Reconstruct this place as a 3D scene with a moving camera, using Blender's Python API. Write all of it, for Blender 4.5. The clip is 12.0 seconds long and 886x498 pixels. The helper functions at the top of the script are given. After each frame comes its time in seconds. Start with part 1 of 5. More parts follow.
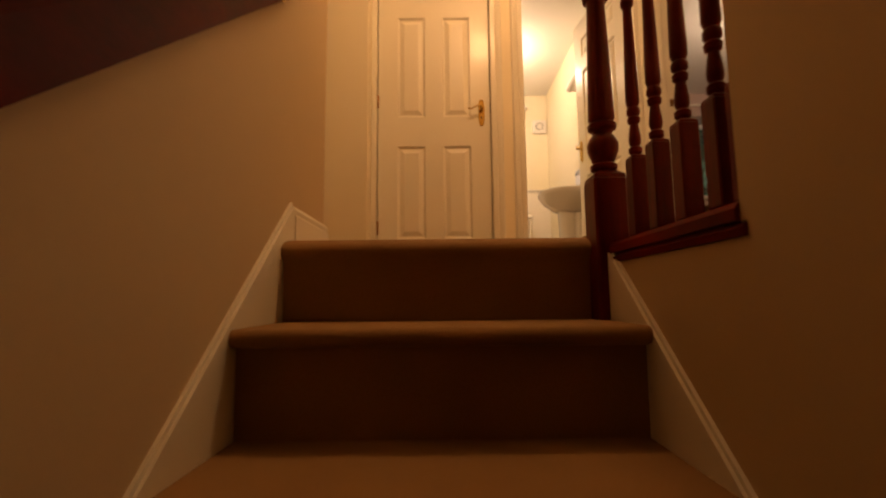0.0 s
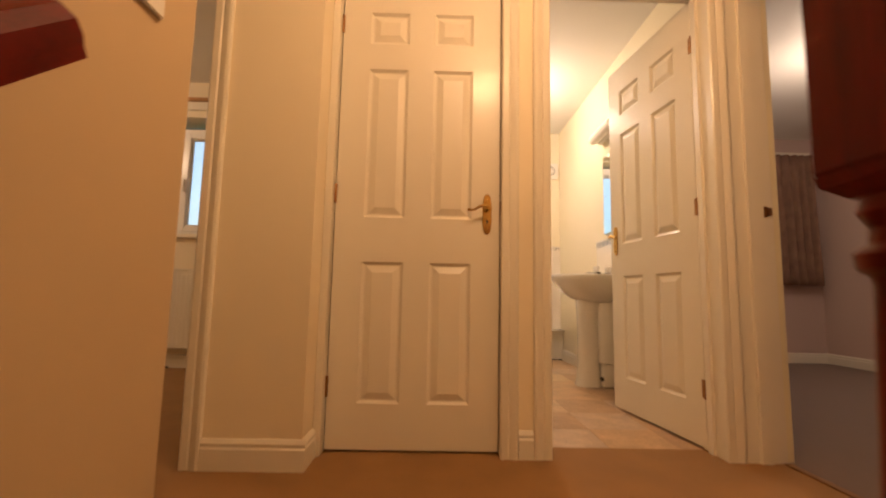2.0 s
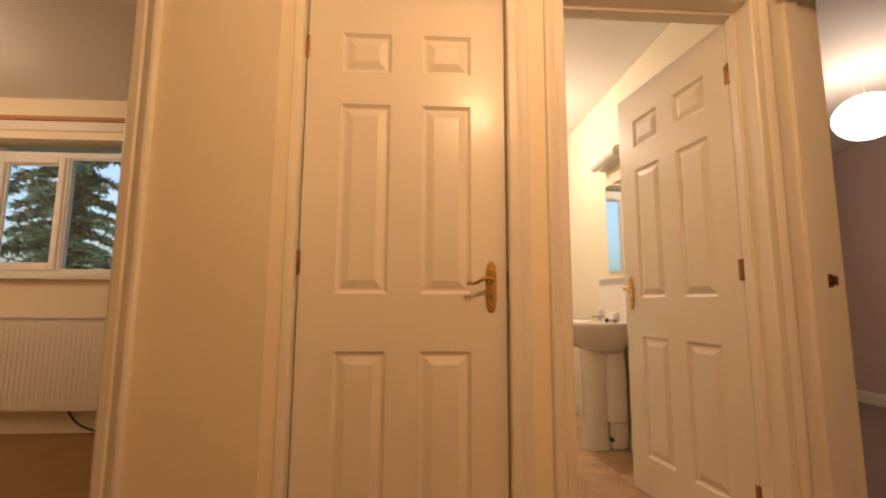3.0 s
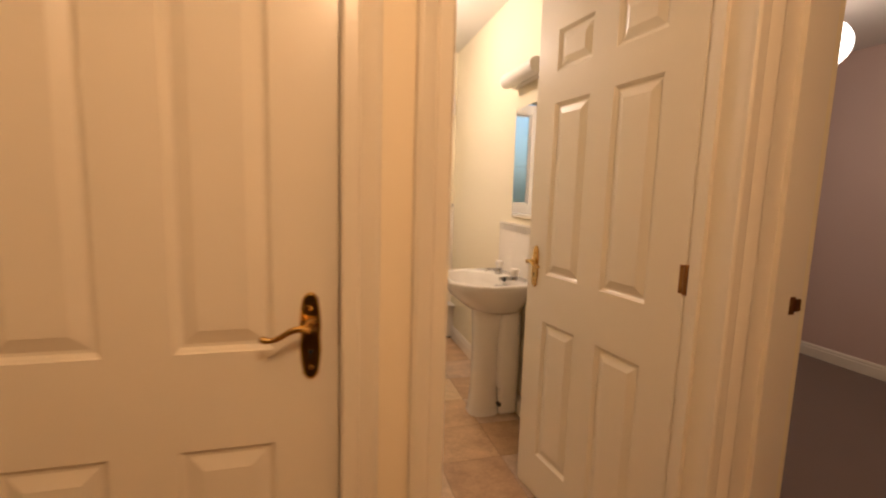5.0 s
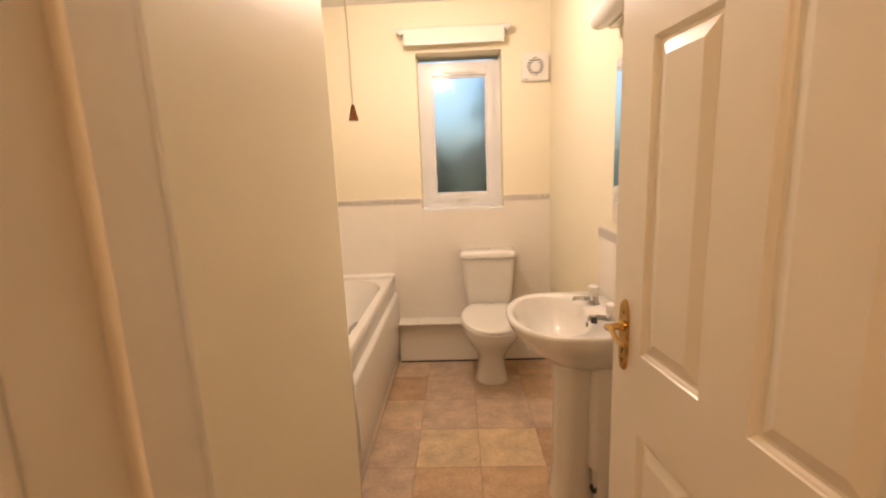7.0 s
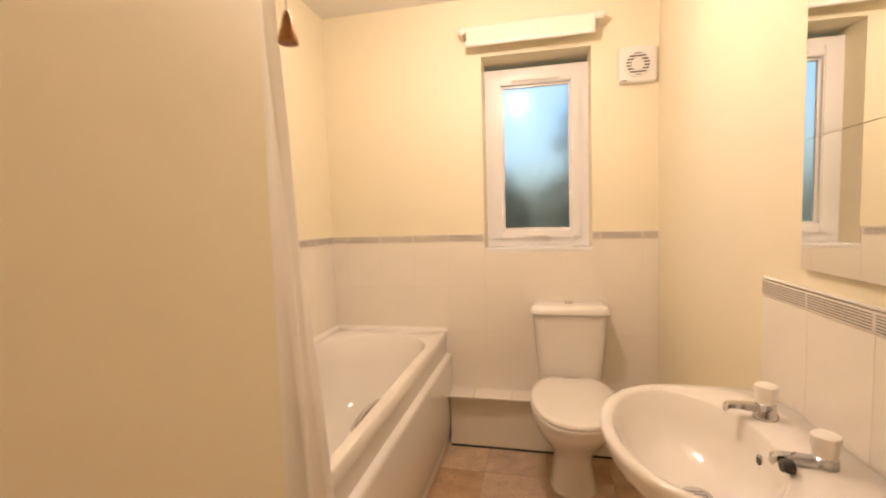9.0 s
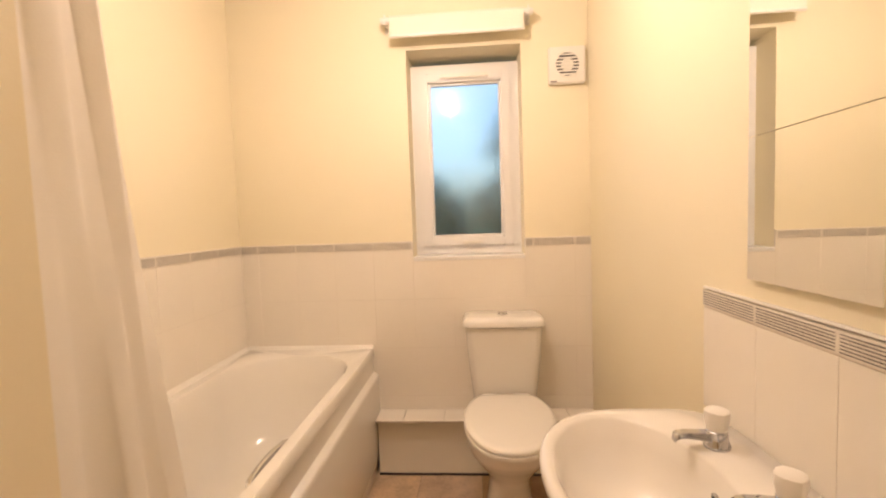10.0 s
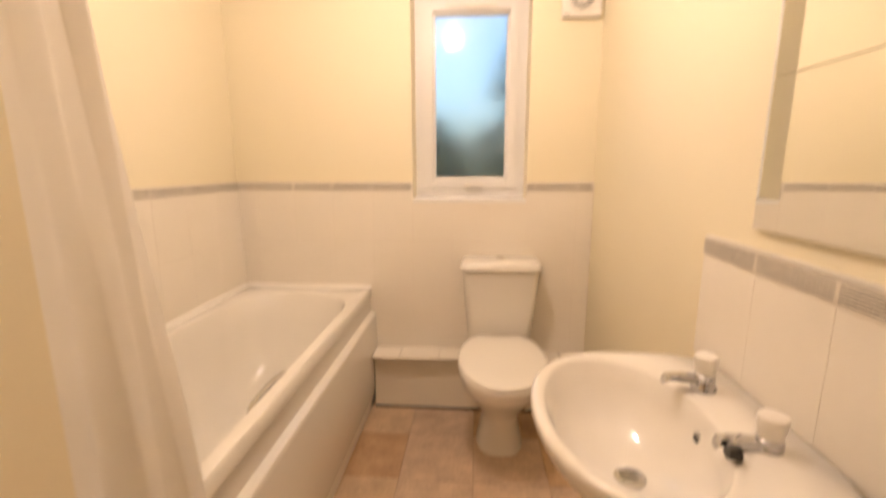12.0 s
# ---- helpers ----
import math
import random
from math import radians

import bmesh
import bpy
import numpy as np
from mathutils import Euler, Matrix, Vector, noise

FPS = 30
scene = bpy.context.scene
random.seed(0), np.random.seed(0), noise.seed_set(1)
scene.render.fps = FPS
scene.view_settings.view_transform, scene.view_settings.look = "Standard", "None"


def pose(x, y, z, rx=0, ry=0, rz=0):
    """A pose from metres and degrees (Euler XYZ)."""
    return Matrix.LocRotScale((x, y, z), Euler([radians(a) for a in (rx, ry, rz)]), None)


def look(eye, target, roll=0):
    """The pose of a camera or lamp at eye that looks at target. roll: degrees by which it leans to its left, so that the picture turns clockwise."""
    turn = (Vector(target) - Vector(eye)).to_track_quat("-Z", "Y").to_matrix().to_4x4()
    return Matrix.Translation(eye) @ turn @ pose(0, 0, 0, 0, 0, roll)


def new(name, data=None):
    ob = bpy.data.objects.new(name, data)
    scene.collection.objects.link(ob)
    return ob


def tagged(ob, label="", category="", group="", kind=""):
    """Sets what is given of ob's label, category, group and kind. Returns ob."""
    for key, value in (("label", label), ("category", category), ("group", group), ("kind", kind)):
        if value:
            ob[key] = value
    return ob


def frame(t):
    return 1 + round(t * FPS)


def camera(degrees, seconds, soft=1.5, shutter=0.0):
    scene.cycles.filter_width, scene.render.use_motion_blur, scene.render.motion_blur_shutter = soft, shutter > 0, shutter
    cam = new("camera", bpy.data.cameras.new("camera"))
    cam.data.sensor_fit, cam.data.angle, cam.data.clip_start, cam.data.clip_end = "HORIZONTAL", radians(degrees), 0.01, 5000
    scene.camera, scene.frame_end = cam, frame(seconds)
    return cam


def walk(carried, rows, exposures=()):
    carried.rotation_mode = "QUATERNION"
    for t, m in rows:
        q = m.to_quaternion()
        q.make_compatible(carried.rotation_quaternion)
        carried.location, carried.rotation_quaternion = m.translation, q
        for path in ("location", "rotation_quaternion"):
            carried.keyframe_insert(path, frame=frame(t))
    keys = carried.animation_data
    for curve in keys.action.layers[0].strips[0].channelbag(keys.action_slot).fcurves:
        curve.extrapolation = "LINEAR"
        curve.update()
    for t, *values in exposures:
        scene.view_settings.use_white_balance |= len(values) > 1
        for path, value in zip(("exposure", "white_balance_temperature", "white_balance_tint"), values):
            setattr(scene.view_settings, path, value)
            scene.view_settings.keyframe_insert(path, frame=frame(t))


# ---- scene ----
cam = camera(91.0, 12.0, soft=2.0, shutter=0.5)
PATH = [
    (0, (0.281, 0.281, -0.161), (0.281, 2.268, 0.06), -0.6),
    (0.5, (0.28, 0.479, 0.0), (0.349, 2.475, 0.096), -1.4),
    (0.8, (0.311, 0.613, 0.152), (0.326, 2.611, 0.239), 0.5),
    (1, (0.314, 0.688, 0.245), (0.248, 2.68, 0.414), -0.2),
    (1.3, (0.308, 0.799, 0.371), (0.233, 2.788, 0.570), -1.4),
    (1.5, (0.308, 0.869, 0.445), (0.308, 2.855, 0.676), -0.1),
    (1.8, (0.315, 0.975, 0.549), (0.395, 2.961, 0.774), -1.3),
    (2, (0.319, 1.046, 0.613), (0.347, 3.034, 0.829), 1.2),
    (2.3, (0.313, 1.148, 0.701), (0.372, 3.137, 0.900), -1.2),
    (2.5, (0.296, 1.224, 0.758), (0.364, 3.209, 0.993), -1.6),
    (2.7, (0.284, 1.299, 0.821), (0.363, 3.281, 1.077), -0.6),
    (4.3, (0.337, 1.734, 1.187), (0.592, 3.715, 1.086), 1.4),
    (4.5, (0.379, 1.805, 1.22), (0.737, 3.765, 1.053), 1.6),
    (5, (0.551, 1.991, 1.227), (1.074, 3.906, 0.982), 1.7),
    (5.2, (0.605, 2.043, 1.253), (1.154, 3.940, 0.943), 2.6),
    (5.5, (0.67, 2.123, 1.309), (1.226, 4.006, 0.928), 0.0),
    (5.8, (0.744, 2.246, 1.328), (1.286, 4.147, 1.027), 2.5),
    (6, (0.798, 2.334, 1.331), (1.33, 4.226, 0.958), 1.4),
    (6.2, (0.856, 2.411, 1.333), (1.324, 4.312, 0.926), 0.3),
    (6.5, (0.952, 2.499, 1.345), (1.178, 4.453, 0.985), -0.8),
    (6.7, (0.999, 2.542, 1.355), (0.997, 4.511, 1.006), 0.0),
    (8.3, (0.999, 3.002, 1.234), (0.792, 4.938, 0.779), -6.5),
    (8.5, (1.035, 3.096, 1.249), (0.713, 5.046, 0.943), -6.6),
    (8.8, (1.042, 3.192, 1.257), (0.605, 5.137, 1.093), -2.4),
    (9, (1.043, 3.243, 1.252), (0.606, 5.189, 1.109), -1.7),
    (9.2, (1.047, 3.304, 1.250), (0.700, 5.268, 1.099), -1.8),
    (9.5, (1.052, 3.374, 1.249), (0.883, 5.362, 1.109), -2.8),
    (9.8, (1.054, 3.415, 1.252), (0.925, 5.406, 1.120), -2.7),
    (10, (1.059, 3.437, 1.254), (0.911, 5.428, 1.127), -2.0),
    (10.5, (1.087, 3.473, 1.248), (1.097, 5.465, 1.066), -3.0),
    (11, (1.092, 3.471, 1.292), (1.094, 5.471, 1.298), -2.1),
    (11.5, (1.082, 3.454, 1.313), (1.069, 5.452, 1.387), -1.2),
    (11.8, (1.068, 3.452, 1.277), (0.978, 5.443, 1.109), -0.4),
    (12, (1.055, 3.453, 1.239), (0.911, 5.412, 0.863), -0.1),
]
EXPOSURES = [(0, 0.94, 7900, 12), (0.5, 0.93, 7600, 12), (1, 1.1, 7000, 10), (2, 1.12, 6600, 10), (2.5, 1.10, 6500, 10), (4.5, 0.86, 6200, 10), (5.5, 0.92, 6150, 10), (6.0, 0.86, 6100, 10), (6.5, 0.96, 6100, 10), (8.5, 1.03, 6300, 10), (9.5, 1.05, 6300, 10), (10.5, 1.06, 6300, 10), (12, 1.07, 6300, 10)]
walk(cam, [(t, look(eye, target, roll)) for t, eye, target, roll in PATH], EXPOSURES)

# ---------- light ----------
world = bpy.data.worlds.new("world")
scene.world = world
world.use_nodes = True
wn = world.node_tree.nodes
sky = wn.new("ShaderNodeTexSky")
sky.sky_type, sky.sun_disc = "NISHITA", False
sky.sun_elevation, sky.sun_rotation = radians(28), radians(180)
sky.air_density, sky.dust_density = 1.0, 5.0
wn["Background"].inputs["Strength"].default_value = 0.15
world.node_tree.links.new(sky.outputs[0], wn["Background"].inputs["Color"])


def lamp(name, kind, m, watts, colour, size=0.1):
    data = bpy.data.lights.new(name, kind)
    data.energy, data.color = watts, colour
    if kind == "POINT":
        data.shadow_soft_size = size
    ob = new(name, data)
    ob.matrix_basis = m
    return ob


sun_data = bpy.data.lights.new("sun", "SUN")
sun_data.energy, sun_data.angle, sun_data.color = 0.6, radians(12), (1.0, 0.95, 0.88)
sun = new("sun", sun_data)
sun.matrix_basis = pose(0, 0, 30, 58, 0, 0)
WARM = (1.0, 0.58, 0.29)
WARM_BATH = (1.0, 0.755, 0.625)
lamp("landing_lamp_light", "POINT", pose(0.63, 1.68, 2.07), 10.8, WARM, 0.10)
lamp("bathroom_lamp_light", "POINT", pose(0.88, 4.58, 2.17), 12.6, WARM_BATH, 0.055)
lamp("bedroom_lamp_light", "POINT", pose(3.10, 3.87, 1.98), 5.0, (1.0, 0.62, 0.43), 0.13)
lamp("back_room_lamp_light", "POINT", pose(-2.7, 3.5, 2.10), 8, (1.0, 0.66, 0.44), 0.06)


# ---------- materials ----------
def mat(name, a, b=None, rough=0.5, metal=0.0, scale=6.0, fine=120.0, bump=0.0, stretch=(1, 1, 1), coat=0.0, spread=0.0, sheen=0.0, fine_mix=0.25, coat_rough=0.08, spec=0.5):
    """Two tones mixed by large and fine noise at world size; bump from the fine noise; spread: change from piece to piece."""
    m = bpy.data.materials.new(name)
    m.use_nodes = True
    nt = m.node_tree
    n, l = nt.nodes, nt.links
    p = n["Principled BSDF"]
    p.inputs["Roughness"].default_value, p.inputs["Metallic"].default_value = rough, metal
    p.inputs["Coat Weight"].default_value, p.inputs["Coat Roughness"].default_value = coat, coat_rough
    p.inputs["Sheen Weight"].default_value = sheen
    p.inputs["Specular IOR Level"].default_value = spec
    b = b or tuple(c * 0.9 for c in a)
    geo, mapping = n.new("ShaderNodeNewGeometry"), n.new("ShaderNodeMapping")
    mapping.inputs["Scale"].default_value = stretch
    l.new(geo.outputs["Position"], mapping.inputs["Vector"])
    big, small = n.new("ShaderNodeTexNoise"), n.new("ShaderNodeTexNoise")
    for tex, s in ((big, scale), (small, fine)):
        tex.inputs["Scale"].default_value, tex.inputs["Detail"].default_value = s, 4
        l.new(mapping.outputs[0], tex.inputs["Vector"])
    blend = n.new("ShaderNodeMix")
    blend.inputs[0].default_value = fine_mix
    l.new(big.outputs[0], blend.inputs[2])
    l.new(small.outputs[0], blend.inputs[3])
    ramp = n.new("ShaderNodeValToRGB")
    ramp.color_ramp.elements[0].position, ramp.color_ramp.elements[1].position = 0.32, 0.68
    ramp.color_ramp.elements[0].color, ramp.color_ramp.elements[1].color = (*b, 1), (*a, 1)
    l.new(blend.outputs[0], ramp.inputs[0])
    out = ramp.outputs[0]
    if spread:
        info, hsv = n.new("ShaderNodeObjectInfo"), n.new("ShaderNodeHueSaturation")
        rng = n.new("ShaderNodeMapRange")
        rng.inputs[3].default_value, rng.inputs[4].default_value = 1 - spread, 1 + spread
        l.new(info.outputs["Random"], rng.inputs[0])
        l.new(rng.outputs[0], hsv.inputs["Value"])
        l.new(out, hsv.inputs["Color"])
        out = hsv.outputs[0]
    l.new(out, p.inputs["Base Color"])
    if bump:
        bn = n.new("ShaderNodeBump")
        bn.inputs["Strength"].default_value, bn.inputs["Distance"].default_value = bump, 0.002
        l.new(small.outputs[0], bn.inputs["Height"])
        l.new(bn.outputs[0], p.inputs["Normal"])
    rr = n.new("ShaderNodeMapRange")
    rr.inputs[3].default_value, rr.inputs[4].default_value = rough * 0.85, min(1.0, rough * 1.15)
    l.new(big.outputs[0], rr.inputs[0])
    l.new(rr.outputs[0], p.inputs["Roughness"])
    return m


def glass(name, colour, rough):
    m = bpy.data.materials.new(name)
    m.use_nodes = True
    p = m.node_tree.nodes["Principled BSDF"]
    p.inputs["Base Color"].default_value = (*colour, 1)
    p.inputs["Transmission Weight"].default_value, p.inputs["Roughness"].default_value = 1.0, rough
    p.inputs["IOR"].default_value = 1.45
    return m


def glow(name, colour, strength):
    m = bpy.data.materials.new(name)
    m.use_nodes = True
    p = m.node_tree.nodes["Principled BSDF"]
    p.inputs["Base Color"].default_value = (0.9, 0.88, 0.84, 1)
    p.inputs["Emission Color"].default_value = (*colour, 1)
    p.inputs["Emission Strength"].default_value = strength
    return m


# Cream wall paint darkened: the stairwell's dim light is put into its colour.
PAINT_DIM = mat("dimmed_cream_wall_paint", (0.58, 0.44, 0.275), (0.56, 0.42, 0.26), 0.7, scale=1.5, fine=260, bump=0.10)
PAINT = mat("cream_wall_paint", (0.88, 0.785, 0.60), (0.86, 0.765, 0.58), 0.62, scale=1.5, fine=260, bump=0.10)
PAINT_BATH = mat("pale_yellow_wall_paint", (0.84, 0.77, 0.58), (0.82, 0.75, 0.56), 0.5, scale=1.5, fine=260, bump=0.10)
PAINT_PALE = mat("bedroom_wall_paint", (0.60, 0.46, 0.41), (0.58, 0.44, 0.39), 0.6, scale=1.5, fine=260, bump=0.10)
CEILING = mat("white_ceiling_paint", (0.82, 0.80, 0.75), (0.79, 0.77, 0.72), 0.7, scale=2, fine=180, bump=0.2)
GLOSS = mat("white_gloss_paint", (0.82, 0.77, 0.66), (0.812, 0.762, 0.652), 0.34, scale=3, fine=160, bump=0.012, coat=0.22, coat_rough=0.16)
MAHOGANY = mat("mahogany", (0.18, 0.010, 0.005), (0.075, 0.005, 0.003), 0.34, scale=9, fine=90, bump=0.12, stretch=(5, 5, 0.6), coat=0.05, coat_rough=0.12, spec=0.14)
MAHOGANY_RAIL = mat("mahogany_rail", (0.18, 0.010, 0.005), (0.075, 0.005, 0.003), 0.42, scale=9, fine=90, bump=0.12, stretch=(5, 0.8, 1.2), coat=0.0, coat_rough=0.15, spec=0.07)
CARPET = mat("tan_carpet", (0.36, 0.190, 0.070), (0.24, 0.125, 0.043), 0.95, scale=5, fine=420, bump=0.9, sheen=0.04, fine_mix=0.55)
CARPET_DARK = mat("mauve_brown_carpet", (0.19, 0.12, 0.095), (0.14, 0.088, 0.07), 0.95, scale=5, fine=420, bump=0.9, sheen=0.3, fine_mix=0.55)
BRASS = mat("polished_brass", (0.66, 0.45, 0.165), (0.56, 0.37, 0.13), 0.16, 1.0, scale=30, fine=300)
BRASS_OLD = mat("tarnished_brass", (0.42, 0.22, 0.09), (0.26, 0.13, 0.055), 0.38, 1.0, scale=40, fine=300)
CHROME = mat("chrome", (0.62, 0.62, 0.64), (0.58, 0.58, 0.60), 0.09, 1.0)
CERAMIC = mat("white_ceramic", (0.77, 0.74, 0.68), (0.76, 0.73, 0.67), 0.12, scale=3, fine=60, coat=0.5)
ACRYLIC = mat("white_acrylic", (0.80, 0.77, 0.71), (0.79, 0.76, 0.70), 0.2, scale=3, fine=60, coat=0.3)
TILE = mat("glazed_white_tile", (0.84, 0.79, 0.70), (0.82, 0.77, 0.68), 0.16, scale=5, fine=40, coat=0.3, spread=0.006)
GROUT = mat("pale_grout", (0.77, 0.71, 0.62), (0.72, 0.66, 0.57), 0.85, scale=9, fine=200, bump=0.3)
SILVER = mat("silver_line", (0.05, 0.045, 0.042), (0.34, 0.31, 0.28), 0.35, 0.2, scale=160, fine=600)
VINYL_SEAM = mat("vinyl_seam", (0.34, 0.24, 0.17), (0.28, 0.19, 0.13), 0.6)
UPVC = mat("white_upvc", (0.84, 0.83, 0.81), (0.82, 0.81, 0.79), 0.25, scale=3, fine=60)
PLASTIC = mat("white_plastic", (0.82, 0.79, 0.73), (0.80, 0.77, 0.71), 0.35, scale=6, fine=80)
FABRIC = mat("white_curtain_fabric", (0.90, 0.885, 0.85), (0.88, 0.865, 0.83), 0.7, scale=8, fine=300, bump=0.2)
fn = FABRIC.node_tree
veil, veil_mix = fn.nodes.new("ShaderNodeBsdfTranslucent"), fn.nodes.new("ShaderNodeMixShader")
veil.inputs["Color"].default_value = (0.86, 0.82, 0.75, 1)
veil_mix.inputs[0].default_value = 0.5
fn.links.new(fn.nodes["Principled BSDF"].outputs[0], veil_mix.inputs[1])
fn.links.new(veil.outputs[0], veil_mix.inputs[2])
fn.links.new(veil_mix.outputs[0], fn.nodes["Material Output"].inputs["Surface"])
BLIND = mat("cream_blind_fabric", (0.84, 0.79, 0.68), (0.80, 0.75, 0.64), 0.8, scale=8, fine=400, bump=0.3)
TAUPE = mat("taupe_curtain_fabric", (0.31, 0.18, 0.12), (0.20, 0.11, 0.075), 0.85, scale=9, fine=300, bump=0.3)
BLACK = mat("black_rubber", (0.02, 0.02, 0.02), (0.035, 0.033, 0.03), 0.5)
PINE = mat("varnished_pine", (0.55, 0.30, 0.12), (0.44, 0.22, 0.08), 0.4, scale=10, fine=90, stretch=(0.5, 5, 5))
HALL_CARPET = mat("hall_floor", (0.16, 0.10, 0.06), (0.12, 0.07, 0.04), 0.9, fine=300, bump=0.6)
SOIL = mat("lawn", (0.07, 0.10, 0.035), (0.05, 0.07, 0.025), 0.95, scale=0.7, fine=30, bump=0.5)
BARK = mat("bark", (0.10, 0.075, 0.05), (0.05, 0.038, 0.028), 0.95, scale=8, fine=60, bump=0.8, stretch=(1, 1, 0.2))
NEEDLES = mat("conifer_needles", (0.045, 0.095, 0.060), (0.020, 0.050, 0.036), 0.75, scale=2, fine=30)
BRICK_FAR = mat("outer_wall", (0.40, 0.24, 0.17), (0.30, 0.17, 0.12), 0.9, scale=3, fine=60, bump=0.4)
MIRROR = mat("mirror_silver", (0.90, 0.91, 0.89), (0.90, 0.91, 0.89), 0.012, 1.0)
CLEAR = glass("clear_glass", (0.97, 0.985, 0.98), 0.0)
FROSTED = glass("frosted_glass", (0.84, 0.96, 0.98), 0.34)
gn = FROSTED.node_tree
gn.nodes["Principled BSDF"].inputs["IOR"].default_value = 1.2
gn.nodes["Principled BSDF"].inputs["Coat Weight"].default_value = 1.0
gn.nodes["Principled BSDF"].inputs["Coat Roughness"].default_value = 0.04
pos, grain, relief = gn.nodes.new("ShaderNodeNewGeometry"), gn.nodes.new("ShaderNodeTexNoise"), gn.nodes.new("ShaderNodeBump")
grain.inputs["Scale"].default_value, grain.inputs["Detail"].default_value = 95, 3
relief.inputs["Strength"].default_value, relief.inputs["Distance"].default_value = 0.35, 0.002
gn.links.new(pos.outputs["Position"], grain.inputs["Vector"])
gn.links.new(grain.outputs[0], relief.inputs["Height"])
gn.links.new(relief.outputs[0], gn.nodes["Principled BSDF"].inputs["Normal"])
GLOBE = glow("lit_paper_shade", (1.0, 0.86, 0.72), 2.6)
GLOBE_BRIGHT = glow("brightly_lit_paper_shade", (1.0, 0.60, 0.32), 7.0)
BULB = glow("lit_bulb", (1.0, 0.72, 0.42), 14.0)


def vinyl():
    """Mottled stone-look vinyl tiles, each of its own tone."""
    m = bpy.data.materials.new("stone_look_vinyl")
    m.use_nodes = True
    n, l = m.node_tree.nodes, m.node_tree.links
    p = n["Principled BSDF"]
    p.inputs["Roughness"].default_value = 0.38
    geo, info = n.new("ShaderNodeNewGeometry"), n.new("ShaderNodeObjectInfo")
    cloud, vein = n.new("ShaderNodeTexNoise"), n.new("ShaderNodeTexNoise")
    cloud.inputs["Scale"].default_value, cloud.inputs["Detail"].default_value = 9, 6
    vein.inputs["Scale"].default_value, vein.inputs["Detail"].default_value = 45, 5
    vein.inputs["Distortion"].default_value = 1.5
    add = n.new("ShaderNodeVectorMath")
    l.new(geo.outputs["Position"], add.inputs[0])
    l.new(info.outputs["Location"], add.inputs[1])
    for tex in (cloud, vein):
        l.new(add.outputs[0], tex.inputs["Vector"])
    tone = n.new("ShaderNodeValToRGB")
    tone.color_ramp.interpolation = "CONSTANT"
    el = tone.color_ramp.elements
    el[0].position, el[0].color = 0.0, (0.60, 0.405, 0.235, 1)
    el[1].position, el[1].color = 0.25, (0.66, 0.49, 0.325, 1)
    for pos, c in ((0.45, (0.52, 0.345, 0.205)), (0.62, (0.70, 0.535, 0.33)), (0.8, (0.60, 0.45, 0.325))):
        e = el.new(pos)
        e.color = (*c, 1)
    l.new(info.outputs["Random"], tone.inputs[0])
    shade = n.new("ShaderNodeValToRGB")
    shade.color_ramp.elements[0].position, shade.color_ramp.elements[1].position = 0.3, 0.72
    shade.color_ramp.elements[0].color, shade.color_ramp.elements[1].color = (0.62, 0.60, 0.60, 1), (1.2, 1.2, 1.18, 1)
    mix = n.new("ShaderNodeMix")
    mix.inputs[0].default_value = 0.4
    l.new(cloud.outputs[0], mix.inputs[2])
    l.new(vein.outputs[0], mix.inputs[3])
    l.new(mix.outputs[0], shade.inputs[0])
    mul = n.new("ShaderNodeMix")
    mul.data_type, mul.blend_type = "RGBA", "MULTIPLY"
    mul.inputs[0].default_value = 1.0
    l.new(tone.outputs[0], mul.inputs[6])
    l.new(shade.outputs[0], mul.inputs[7])
    l.new(mul.outputs[2], p.inputs["Base Color"])
    bn = n.new("ShaderNodeBump")
    bn.inputs["Strength"].default_value, bn.inputs["Distance"].default_value = 0.25, 0.002
    l.new(vein.outputs[0], bn.inputs["Height"])
    l.new(bn.outputs[0], p.inputs["Normal"])
    return m


VINYL = vinyl()


# ---------- building helpers ----------
def box(bm, x0, x1, y0, y1, z0, z1, bevel=0.0, seg=2):
    vs = [bm.verts.new((x, y, z)) for z in (z0, z1) for y in (y0, y1) for x in (x0, x1)]
    fs = [bm.faces.new([vs[i] for i in f]) for f in ((0, 2, 3, 1), (4, 5, 7, 6), (0, 1, 5, 4), (2, 6, 7, 3), (0, 4, 6, 2), (1, 3, 7, 5))]
    if bevel:
        es = list({e for f in fs for e in f.edges})
        bmesh.ops.bevel(bm, geom=es, offset=bevel, segments=seg, affect="EDGES", clamp_overlap=True)
    return bm


def boxes(*rows, bevel=0.0):
    bm = bmesh.new()
    for r in rows:
        box(bm, *r, bevel=bevel)
    return bm


def rings(bm, loops, close_first=True, close_last=True):
    """Joins loops of equal length into a skin."""
    vv = [[bm.verts.new(p) for p in loop] for loop in loops]
    k = len(vv[0])
    for a, b in zip(vv, vv[1:]):
        for i in range(k):
            bm.faces.new((a[i], a[(i + 1) % k], b[(i + 1) % k], b[i]))
    if close_first:
        bm.faces.new(vv[0][::-1])
    if close_last:
        bm.faces.new(vv[-1])
    return bm


def lathe(bm, profile, cx=0.0, cy=0.0, cz=0.0, seg=20, axis="z"):
    loops = []
    for r, h in profile:
        loop = []
        for i in range(seg):
            a = 2 * math.pi * i / seg
            c, s = r * math.cos(a), r * math.sin(a)
            loop.append({"z": (cx + c, cy + s, cz + h), "y": (cx + c, cy + h, cz - s), "x": (cx + h, cy + c, cz + s)}[axis])
        loops.append(loop)
    return rings(bm, loops)


